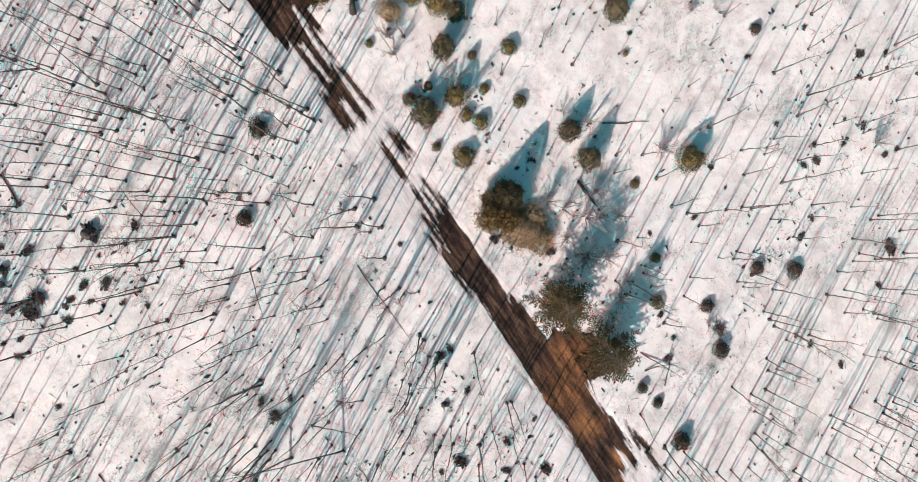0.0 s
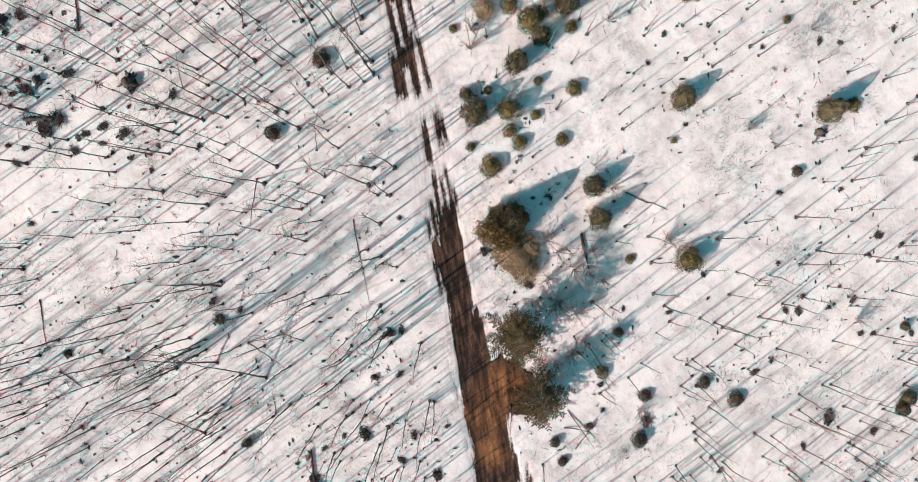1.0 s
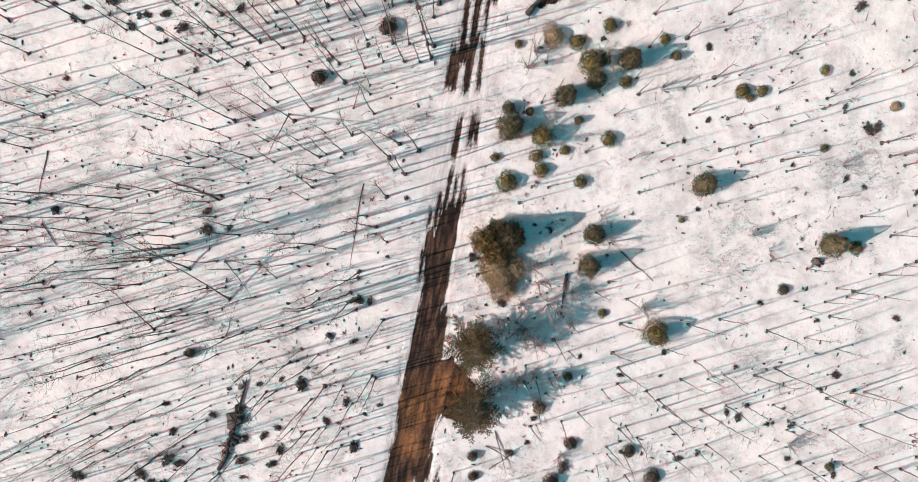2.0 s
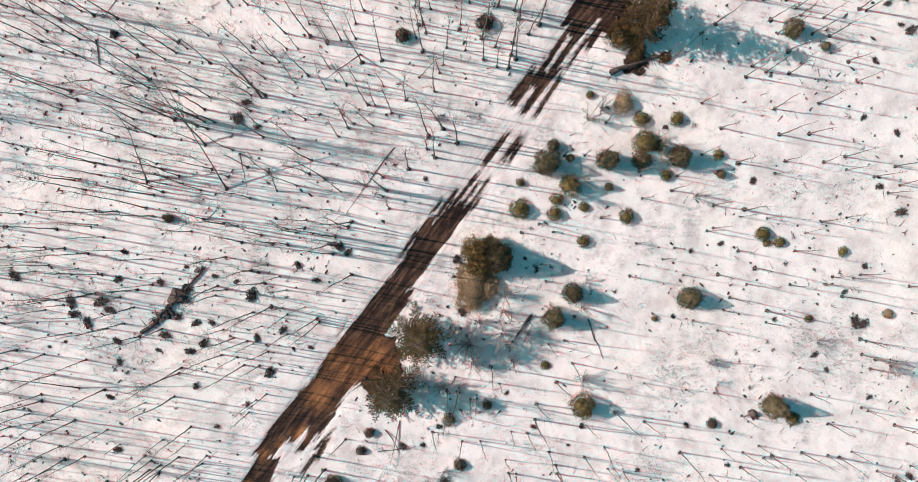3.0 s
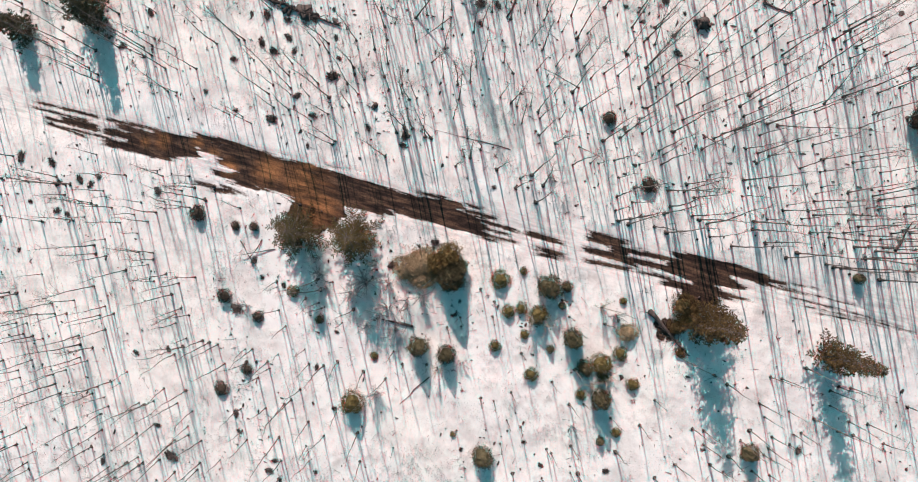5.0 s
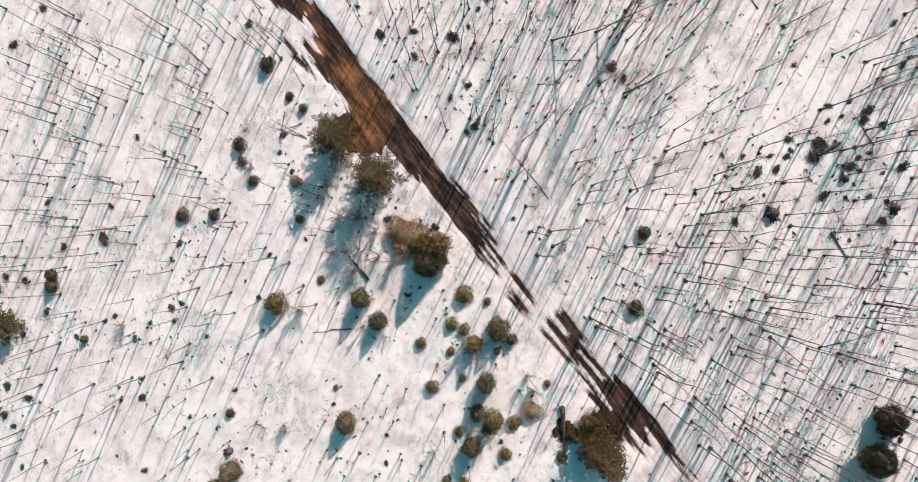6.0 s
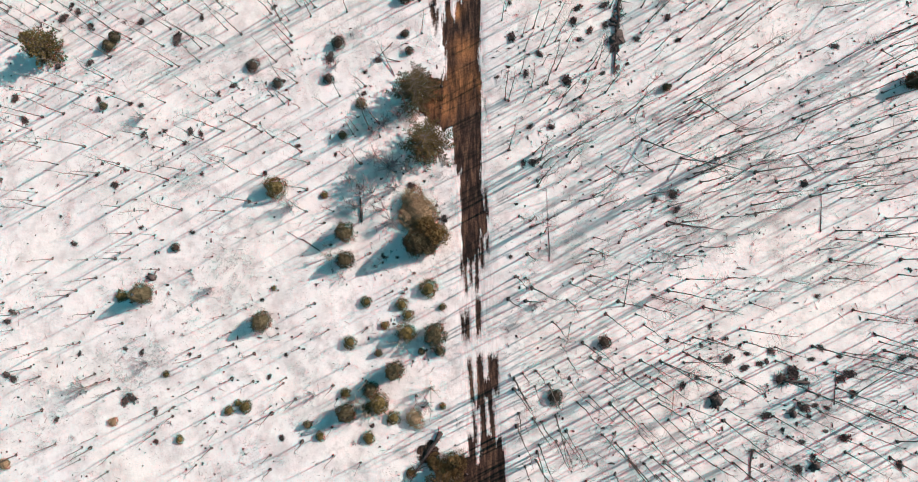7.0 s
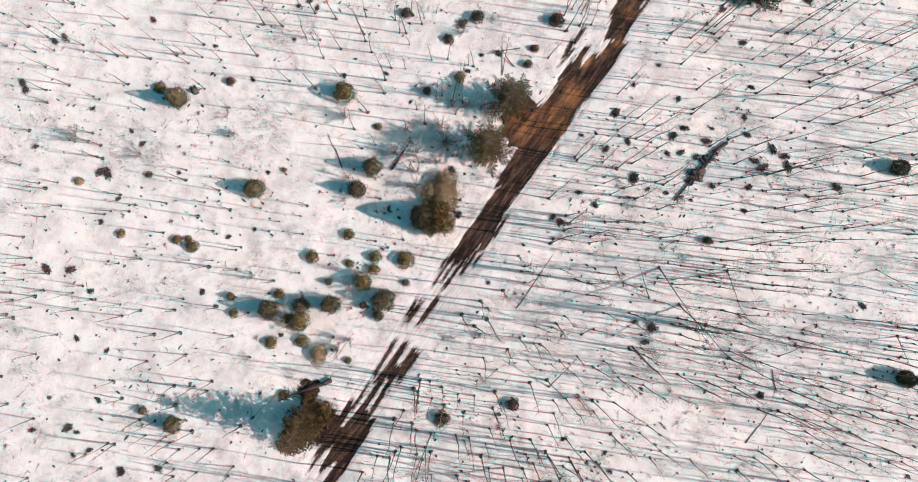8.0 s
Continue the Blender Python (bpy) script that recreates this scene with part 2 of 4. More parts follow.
def build_ground():
    across = steps(3.2, 0.10, 48, 0.45, 2500)
    across = [-d for d in across[:0:-1]] + across
    along_up, along_down = steps(30, 0.16, 48, 0.45, 2500), steps(46, 0.16, 52, 0.45, 2500)
    along = [-d for d in along_down[:0:-1]] + along_up
    verts, values, dry, packed, deep = [], [], [], [], []
    for y in along:
        rx = road_x(y)
        for v in across:
            x = v + rx
            near = abs(v) < 60 and abs(y) < 60
            g = melt(x, y) if near else 0.0
            z = ground_z(x, y) + (hump(x, y) if near else 0.0) - 0.07 * g
            if near:
                z -= 0.06 * max(0.0, 1 - (v / 2.6) ** 2)
            verts.append((x, y, z))
            values.append(g)
            seam = min(abs(abs(v) - SIDE), abs(y + 46), abs(y - 30)) if abs(v) < SIDE + 2 and -48 < y < 32 else 9.0
            deep.append(min(max((seam - 0.12) / 0.6, 0.0), 1.0))
            packed.append(min(max(1.9 - abs(v - 0.25) + 0.5 * noise.noise((x * 0.9, y * 0.15, 6.0)), 0.0), 0.85) if near and -46 < y < 30 else 0.0)
            dry.append(dryness(x, y) if near and g > 0 else 0.0)
    n = len(across)

    def sheet(name, cells):
        """The cells of the grid that belong to one sheet."""
        kept, faces = {}, []
        for q, i in cells:
            faces.append([kept.setdefault(k, len(kept)) for k in (q * n + i, q * n + i + 1, (q + 1) * n + i + 1, (q + 1) * n + i)])
        me = bpy.data.meshes.new(name)
        me.from_pydata([verts[k] for k in kept], [], faces)
        for attribute, numbers in (("melt", values), ("dry", dry), ("packed", packed), ("deep", deep)):
            me.attributes.new(attribute, "FLOAT", "POINT").data.foreach_set("value", [numbers[k] for k in kept])
        me.polygons.foreach_set("use_smooth", [True] * len(faces))
        me.materials.append(SNOW)
        return new(name, me)

    on_track = lambda q, i: abs(across[i]) < SIDE and abs(across[i + 1]) < SIDE and -46 < along[q] and along[q + 1] < 30
    cells = [(q, i) for q in range(len(along) - 1) for i in range(n - 1)]
    tagged(sheet("road", [c for c in cells if on_track(*c)]), "narrow dirt track with muddy ruts showing through snow", "road", kind="structure")
    tagged(sheet("ground", [c for c in cells if not on_track(*c)]), "snow-covered hillside with litter and patches of bare earth", "ground", kind="structure")


build_ground()


def stand(x, y, sink=0.0):
    return ground_z(x, y) + hump(x, y) - sink


# ---- mesh building blocks ----
class Shape:
    """Vertices and faces gathered for one mesh."""

    def __init__(self):
        self.v, self.f = [], []

    def tube(self, pts, radii, sides=5, cap=True):
        base = len(self.v)
        for k, (p, r) in enumerate(zip(pts, radii)):
            a = Vector(pts[min(k + 1, len(pts) - 1)]) - Vector(pts[max(k - 1, 0)])
            a.normalize()
            s = a.cross(Vector((0.31, 0.95, 0.02)) if abs(a.z) > 0.8 else Vector((0, 0, 1))).normalized()
            t = a.cross(s)
            for i in range(sides):
                w = 2 * math.pi * i / sides
                self.v.append(tuple(Vector(p) + r * (math.cos(w) * s + math.sin(w) * t)))
        for k in range(len(pts) - 1):
            for i in range(sides):
                j = (i + 1) % sides
                self.f.append((base + k * sides + i, base + k * sides + j, base + (k + 1) * sides + j, base + (k + 1) * sides + i))
        if cap:
            self.f.append(tuple(base + i for i in reversed(range(sides))))
            self.f.append(tuple(base + (len(pts) - 1) * sides + i for i in range(sides)))

    def twig(self, a, b, r):
        """A three-sided tapering twig."""
        a, b = Vector(a), Vector(b)
        d = (b - a).normalized()
        s = d.cross(Vector((0.2, 0.3, 0.93)) if abs(d.z) < 0.9 else Vector((1, 0, 0))).normalized() * r
        t = d.cross(s)
        base = len(self.v)
        for k in range(3):
            w = 2.0944 * k
            self.v.append(tuple(a + math.cos(w) * s + math.sin(w) * t))
        self.v.append(tuple(b))
        self.f += [(base, base + 1, base + 3), (base + 1, base + 2, base + 3), (base + 2, base, base + 3)]

    def blade(self, p, way, length, width, rng):
        """A needle spray: a bent kite with a ridge."""
        p, way = Vector(p), Vector(way).normalized()
        s = way.cross(Vector((rng.uniform(-1, 1), rng.uniform(-1, 1), rng.uniform(-1, 1)))).normalized() * width * 0.5
        up = way.cross(s).normalized() * width * 0.3
        base = len(self.v)
        mid = p + way * length * 0.45
        self.v += [tuple(p), tuple(mid + s), tuple(mid + up), tuple(mid - s), tuple(p + way * length)]
        self.f += [(base, base + 1, base + 2), (base, base + 2, base + 3), (base + 1, base + 4, base + 2), (base + 2, base + 4, base + 3)]

    def lump(self, centre, rx, ry, rz, rng, rough=0.35, rings=4, sides=9):
        """A low uneven mound."""
        base, seed = len(self.v), rng.uniform(0, 90)
        for k in range(rings):
            h = k / rings
            for i in range(sides):
                w = 2 * math.pi * (i + 0.5 * (k % 2)) / sides
                q = 1 + rough * 1.8 * noise.noise((math.cos(w) * 1.2 + seed, math.sin(w) * 1.2, h * 2))
                r = math.cos(h * 1.5) * q
                self.v.append((centre[0] + rx * r * math.cos(w), centre[1] + ry * r * math.sin(w), centre[2] + rz * math.sin(h * 1.5) * q - (0.06 if k == 0 else 0)))
        self.v.append((centre[0], centre[1], centre[2] + rz))
        for k in range(rings - 1):
            for i in range(sides):
                j = (i + 1) % sides
                self.f.append((base + k * sides + i, base + k * sides + j, base + (k + 1) * sides + j, base + (k + 1) * sides + i))
        top = len(self.v) - 1
        for i in range(sides):
            self.f.append((base + (rings - 1) * sides + i, base + (rings - 1) * sides + (i + 1) % sides, top))

    def mesh(self, name, material, smooth=False):
        me = bpy.data.meshes.new(name)
        me.from_pydata(self.v, [], self.f)
        me.materials.append(material)
        if smooth:
            me.polygons.foreach_set("use_smooth", [True] * len(me.polygons))
        return me


def part(name, data, parent, label=""):
    ob = new(name, data)
    ob.parent = parent
    return tagged(ob, label)


def at_ground(x, y, turn=0.0, size=1.0, sink=0.03, tilt=0.0):
    return pose(x, y, stand(x, y, sink), tilt, 0, turn) @ Matrix.Diagonal((size, size, size, 1))


# ---- bare saplings ----
def sapling_shapes(rng, height, bushy, stout=1.0, crooked=1.0):
    """A thin leafless tree: bent tapering trunk, few ascending limbs and twigs, litter round its foot."""
    trunk, crown, foot = Shape(), Shape(), Shape()
    bend, lean = rng.uniform(0, 6.28), rng.uniform(0.01, 0.09)
    r0 = (0.017 + 0.0042 * height) * stout
    pts, radii = [], []
    wob = rng.uniform(0, 50)
    for k in range(13):
        h = k / 12
        off = lean * height * h ** 1.6
        kink = 0.035 * crooked if 0 < k else 0
        pts.append((math.cos(bend) * off + 0.34 * crooked * h * noise.noise((wob, h * 2.2, 0)) + rng.uniform(-kink, kink), math.sin(bend) * off + 0.34 * crooked * h * noise.noise((wob, h * 2.2, 7)) + rng.uniform(-kink, kink), height * h - 0.1 * (k == 0)))
        radii.append(r0 * (1 - 0.88 * h) * rng.uniform(0.85, 1.2) + (0.03 if k == 0 else 0))
    trunk.tube(pts, radii, 5)
    for k in range(2, 11):
        # stubs and side shoots at the knots
        if rng.random() < 0.75 * crooked:
            w, length = rng.uniform(0, 6.28), rng.choice((0.12, 0.15, 0.2, 0.45))
            trunk.twig(pts[k], Vector(pts[k]) + Vector((math.cos(w), math.sin(w), rng.uniform(0.1, 0.8))) * length, 0.020)
    pts = [pts[round(k * 1.5)] for k in range(9)]
    for _ in range(bushy):
        h = rng.uniform(0.45, 0.97)
        i = int(h * 8)
        a = Vector(pts[i]).lerp(Vector(pts[min(i + 1, 8)]), h * 8 - i)
        w, length = rng.uniform(0, 6.28), height * rng.uniform(0.08, 0.2) * (1.25 - h)  * 1.6
        tip = a + Vector((math.cos(w) * length * 0.7, math.sin(w) * length * 0.7, length * rng.uniform(0.5, 1.0)))
        crown.twig(a, tip, 0.010)
        for _ in range(2):
            b = a.lerp(tip, rng.uniform(0.3, 0.8))
            crown.twig(b, b + Vector((rng.uniform(-1, 1), rng.uniform(-1, 1), rng.uniform(0.1, 1))) * length * 0.4, 0.007)
    foot.lump((0, 0, 0), rng.uniform(0.09, 0.18), rng.uniform(0.09, 0.17), 0.09, rng, 0.5, 3, 7)
    for _ in range(3):
        w = rng.uniform(0, 6.28)
        foot.twig((0, 0, 0.05), (math.cos(w) * 0.27, math.sin(w) * 0.27, 0.02), 0.025)
    return trunk, crown, foot


rng = random.Random(11)
SAPLINGS = []
for k in range(12):
    shapes = sapling_shapes(rng, rng.uniform(5.2, 8.8), (6, 10, 8, 14, 20, 7, 24, 12, 9, 26, 16, 8)[k], crooked=0.65)
    SAPLINGS.append(shapes)
for k in range(6):
    # straight young poles of the open slope
    SAPLINGS.append(sapling_shapes(rng, rng.uniform(3.0, 4.4), (3, 5, 4, 7, 3, 5)[k], 1.45, 0.35))
SAPLING_MESHES = [(t.mesh("trunk", BARK, True), c.mesh("crown", TWIG), f.mesh("litter_ring", LITTER, True)) for t, c, f in SAPLINGS]

# density of the stand by area: x from, x to, y from, y to, stems per square metre
STANDS = [(-55, -24.8, -50, 0, 0.23), (-55, -25.5, 0, 40, 0.23), (-24.8, -6.2, -50, -21.5, 0.24), (-24.8, -6.3, -21.5, 10.5, 0.06), (-25.5, -6.3, 10.5, 14, 0.5), (-25.5, -6.6, 14, 40, 0.45), (-13, -6.5, 13, 27, 0.27),
          (-1.2, 12, -50, -23, 0.22), (-1.2, 9, -23, -15, 0.10), (-1.6, 9, -15, 12, 0.11), (-1.6, 12, 12, 40, 0.19), (9, 33, -23, 11, 0.05),
          (12, 55, -50, -23, 0.17), (12, 55, 11, 40, 0.13), (33, 55, -23, 11, 0.11)]
GLADES = [(-24.5, -2.3, 2.6), (-33, 1.5, 3.0), (-18, -2.5, 1.6), (1, -12, 2.6), (1, -4.5, 2.6), (1.5, 3, 2.0), (0, 15, 2.5), (21, 4, 3.0), (24.5, -1, 2.5)]
EAST_STEMS = [(11.0, 9.0), (13.1, 9.6), (19.5, 8.2), (19.5, 5.7), (20.1, 5.0), (24.6, 4.0), (26.8, 3.0), (28.8, 8.1), (27.2, 8.7), (16.9, 3.7), (17.6, 2.3), (15.6, 1.7), (19.2, 0.5),
              (16.0, -4.3), (18.9, -2.7), (26.0, -3.8), (27.6, -3.1), (26.6, -2.6), (28.0, -2.6), (24.4, -4.6), (14.7, 5.4), (12.7, 3.8), (10.8, 4.9), (9.5, 2.3), (21.6, 10.6),
              (21.6, 9.9), (23.2, 10.0), (22.9, 11.5), (30.7, 4.7), (29.7, -0.9), (31.5, 0.2), (29.6, 2.1)]
SOUTH_EAST_STEMS = [(10.6, -6.5), (10.6, -8.4), (10.5, -10.7), (11.2, -11.8), (11.5, -13.0), (10.4, -13.7), (11.5, -15.8), (12.9, -16.2), (14.9, -13.7), (15.5, -14.2), (16.4, -15.7),
                    (18.4, -11.4), (18.8, -11.1), (20.4, -13.2), (18.5, -13.9), (23.5, -9.6), (25.2, -6.8), (28.0, -7.2), (22.1, -13.0), (24.2, -12.5), (27.4, -10.6), (28.4, -11.2),
                    (30.3, -10.4), (31.9, -12.9), (25.8, -13.6), (25.9, -14.3), (16.3, -11.8), (14.7, -9.7), (15.8, -7.5), (19.7, -16.6)]
FAR_SOUTH_EAST_STEMS = [(22.3, -18.5), (24.3, -16.8), (27.8, -16.9), (29.4, -17.9), (29.7, -19.3), (30.6, -19.5), (32.7, -17.9), (31.5, -16.4), (33.4, -19.1), (11.8, -18.1), (13.2, -18.4),
                        (11.4, -19.8), (12.4, -21.2), (12.5, -22.0), (12.5, -22.6), (21.2, -20.6), (20.4, -22.1), (21.1, -21.9), (23.2, -20.2), (23.9, -20.3), (18.9, -22.0), (19.0, -17.2),
                        (17.2, -17.8), (27.9, -22.7), (28.2, -23.2), (30.1, -21.5), (9.0, -5.5), (6.2, -14.7), (6.6, -13.2), (5.1, -13.7), (4.2, -12.9), (7.2, -11.2)]
NORTH_WEST_STEMS = [(-23.5, 6.9), (-23.2, 6.6), (-22.3, 8.9), (-20.7, 9.9), (-19.6, 9.3), (-19.6, 8.8), (-18.1, 9.8), (-17.4, 8.2), (-17.5, 8.6), (-18.6, 7.6), (-16.2,
                    10.1), (-15.8, 8.4), (-19.5, 5.6), (-18.2, 5.7), (-17.8, 5.5), (-19.5, 4.8), (-16.8, 3.8), (-20.3, 3.7), (-21.4, 3.8), (-18.6, 3.8), (-17.1, 7.6),
                    (-20.4, 6.7), (-17.5, 6.8), (-24.0, 4.0), (-19.8, 5.0)]
NORTH_EDGE_STEMS = [(-14.9, 9.1), (-13.9, 8.7), (-12.2, 8.6), (-12.4, 8.2), (-10.6, 10.8), (-9.8, 9.7), (-8.7, 10.2), (-7.0, 9.6), (-6.7, 7.8), (-7.1, 7.8), (-7.4, 6.6),
                    (-6.7, 7.0), (-8.4, 6.4), (-9.8, 6.1), (-12.6, 5.3), (-13.3, 6.7), (-15.1, 6.5), (-14.2, 6.2), (-10.4, 4.4), (-11.1, 7.2), (-9.4, 7.4), (-10.9, 5.4),
                    (-13.1, 5.6), (-13.7, 7.8), (-11.5, 8.7)]
WEST_STEMS = [(-24.6, 1.1), (-25.0, 0.2), (-23.0, -0.0), (-23.2, -0.8), (-20.1, -0.7), (-19.2, 0.8), (-18.7, 0.2), (-17.5, 0.7), (-17.5, 0.5), (-21.2, 1.4), (-16.2,
              2.0), (-19.5, -1.5), (-20.1, -2.5), (-19.4, -2.5), (-21.3, -3.2), (-24.2, -4.1), (-17.3, -2.0), (-16.4, -0.7), (-17.8, -2.9), (-20.3, -3.3), (-18.9,
              -1.0), (-19.6, -4.0), (-17.3, -3.7), (-16.9, 1.3)]
WEST_EDGE_STEMS = [(-13.9, 2.0), (-14.9, 1.0), (-14.5, -0.2), (-12.8, 0.7), (-11.2, 2.7), (-9.8, 2.6), (-11.0, 0.9), (-7.8, 1.0), (-6.4, 0.8), (-8.3, -0.0), (-12.5,
                   -0.7), (-12.9, -1.0), (-13.2, -1.6), (-11.8, -1.9), (-11.3, -0.4), (-14.9, -0.8), (-13.1, -3.1), (-15.2, -3.6), (-13.3, -4.0), (-7.0, -0.9), (-7.8,
                   -0.8), (-12.9, -2.6), (-8.0, -2.7), (-9.1, -4.3), (-15.8, -4.5)]
MID_WEST_STEMS = [(-25.3, -6.4), (-23.2, -7.0), (-23.0, -8.1), (-21.9, -7.4), (-21.7, -8.3), (-23.9, -8.5), (-20.7, -8.6), (-21.2, -9.0), (-21.8, -9.1), (-20.8, -9.3),
                  (-22.5, -9.3), (-25.5, -9.5), (-18.0, -6.8), (-17.4, -7.3), (-18.1, -9.3), (-18.6, -9.4), (-17.1, -9.7), (-20.3, -10.3), (-23.6, -10.4), (-24.0,
                  -10.2), (-22.9, -10.2), (-23.4, -12.0), (-24.6, -12.5), (-17.8, -11.1), (-17.4, -11.9), (-24.9, -5.7), (-25.5, -5.8), (-23.1, -5.5), (-19.0, -4.9)]
MID_EDGE_STEMS = [(-15.0, -6.4), (-13.8, -6.5), (-12.2, -5.7), (-15.7, -6.1), (-13.4, -7.4), (-12.3, -7.0), (-10.9, -7.0), (-9.7, -5.5), (-8.3, -5.4), (-7.4, -5.8),
                  (-13.6, -8.6), (-14.5, -9.8), (-15.7, -9.1), (-9.0, -8.3), (-9.0, -8.7), (-11.6, -10.2), (-11.4, -10.7), (-11.7, -11.4), (-9.2, -10.5), (-8.7, -11.0),
                  (-8.7, -10.0), (-15.7, -11.4), (-6.7, -11.4), (-11.7, -12.5), (-13.6, -13.1), (-12.6, -13.1), (-8.3, -4.9)]
SOUTH_WEST_STEMS = [(-25.4, -13.6), (-24.1, -13.4), (-22.3, -13.5), (-21.8, -13.6), (-21.0, -14.3), (-22.2, -15.0), (-20.9, -14.9), (-21.3, -15.5), (-25.8, -16.2),
                    (-23.4, -16.7), (-21.2, -16.6), (-20.5, -16.8), (-17.5, -14.7), (-17.7, -16.0), (-26.0, -17.8), (-25.3, -18.2), (-24.0, -19.0), (-22.7, -18.1),
                    (-23.6, -20.2), (-23.3, -19.8), (-22.5, -20.3), (-20.9, -20.3), (-18.5, -18.5), (-18.9, -19.5), (-17.7, -19.9), (-18.8, -13.1), (-17.3, -14.5)]
SOUTH_EDGE_STEMS = [(-14.4, -14.4), (-14.1, -15.7), (-15.4, -17.0), (-12.7, -15.7), (-12.2, -15.5), (-12.0, -14.6), (-10.8, -14.8), (-11.4, -15.9), (-9.8, -15.3), (-8.0,
                    -15.5), (-10.0, -17.0), (-8.7, -16.8), (-7.8, -18.0), (-10.8, -18.2), (-13.3, -18.0), (-14.0, -18.2), (-13.7, -18.9), (-14.8, -18.7), (-9.7, -18.7),
                    (-9.9, -20.3), (-9.4, -20.2), (-10.8, -20.7), (-8.1, -21.3), (-9.8, -21.8), (-9.0, -22.0), (-11.8, -20.7), (-8.2, -20.0), (-6.8, -15.7), (-6.5,
                    -15.8), (-15.3, -13.6), (-16.2, -14.1)]


def spot_free(x, y, taken, gap):
    if abs(x - road_x(y)) < 2.0:
        return False
    for gx, gy, r in GLADES:
        if (x - gx) ** 2 + (y - gy) ** 2 < r * r and rng.random() < 0.85:
            return False
    key = (int(x // 2), int(y // 2))
    for i in (-1, 0, 1):
        for j in (-1, 0, 1):
            for px_, py_ in taken.get((key[0] + i, key[1] + j), ()):
                if (px_ - x) ** 2 + (py_ - y) ** 2 < gap * gap:
                    return False
    taken.setdefault(key, []).append((x, y))
    return True


taken, spots = {}, EAST_STEMS + SOUTH_EAST_STEMS + FAR_SOUTH_EAST_STEMS + NORTH_WEST_STEMS + NORTH_EDGE_STEMS + WEST_STEMS + WEST_EDGE_STEMS
spots += MID_WEST_STEMS + MID_EDGE_STEMS + SOUTH_WEST_STEMS + SOUTH_EDGE_STEMS
for x, y in spots:
    taken.setdefault((int(x // 2), int(y // 2)), []).append((x, y))
for x0, x1, y0, y1, dens in STANDS:
    for _ in range(int((x1 - x0) * (y1 - y0) * dens)):
        for _ in range(6):
            x, y = rng.uniform(x0, x1), rng.uniform(y0, y1)
            if rng.random() < 0.55 + 0.9 * noise.noise((x * 0.16, y * 0.16, 8.0)) and (x + 2) ** 2 + (y + 5) ** 2 < 54 ** 2 and spot_free(x, y, taken, 0.45):
                spots.append((x, y))
                break
spots.sort(key=lambda s: (s[0] + 2) ** 2 + (s[1] + 4) ** 2)
rest = (Shape(), Shape(), Shape())
for n, (x, y) in enumerate(spots):
    young = x > -3 and y > -6
    k = rng.randrange(12, 18) if young else rng.choice((0, 1, 2, 5, 8, 11)) if x > -3 and y > -24 or -9.5 < x < -5.5 else rng.randrange(12)
    grown = rng.uniform(1.05, 1.4) if -9.5 < x < -5.5 and y > -14 else rng.choice((0.7, 1, 1, 1, 1.3)) * rng.uniform(0.72, 1.15)
    if young:
        grown = rng.uniform(0.75, 1.2)
    elif x > -3:
        grown *= 0.82
    elif x <= -9.5:
        grown *= 0.9
    leaning = rng.choice((-1, 1)) * rng.uniform(12, 38) if rng.random() < 0.06 and x < -10 else rng.uniform(-4, 4)
    slim = 1.0 if young else grown ** (-0.1 if -9.5 < x < -5.5 else -0.5) * (1.15 if x > -3 else 0.97 if -9.5 < x < -5.5 else 1.0)
    m = at_ground(x, y, rng.uniform(0, 360), grown, 0.02, leaning) @ Matrix.Diagonal((slim, slim, 1, 1))
    if n < 300:
        words = "thin leafless grey sapling leaning far over snow" if abs(leaning) > 10 else "tall thin leafless grey sapling rising from snow" if grown > 1.15 else "short thin leafless grey sapling standing in snow" if grown < 0.75 or young else "thin leafless grey sapling standing in snow"
        tree = tagged(new("bare_sapling"), words, "tree", "leafless saplings of the stand")
        tree.matrix_basis = m
        for name, me in zip(("trunk", "crown", "litter_ring"), SAPLING_MESHES[k]):
            part(name, me, tree, "dark litter melted out round the foot" if name == "litter_ring" else "")
    else:
        for gathered, shape in zip(rest, SAPLINGS[k]):
            base = len(gathered.v)
            gathered.v += [tuple(m @ Vector(v)) for v in shape.v]
            gathered.f += [tuple(base + i for i in face) for face in shape.f]
stand_ob = tagged(new("sapling_stand"), "dense stand of thin leafless grey saplings in snow", "trees", kind="stuff")
for name, shape, mat in zip(("trunks", "twigs", "litter_rings"), rest, (BARK, TWIG, LITTER)):
    tagged(part(name, shape.mesh(name, mat, name != "twigs"), stand_ob), kind="stuff")


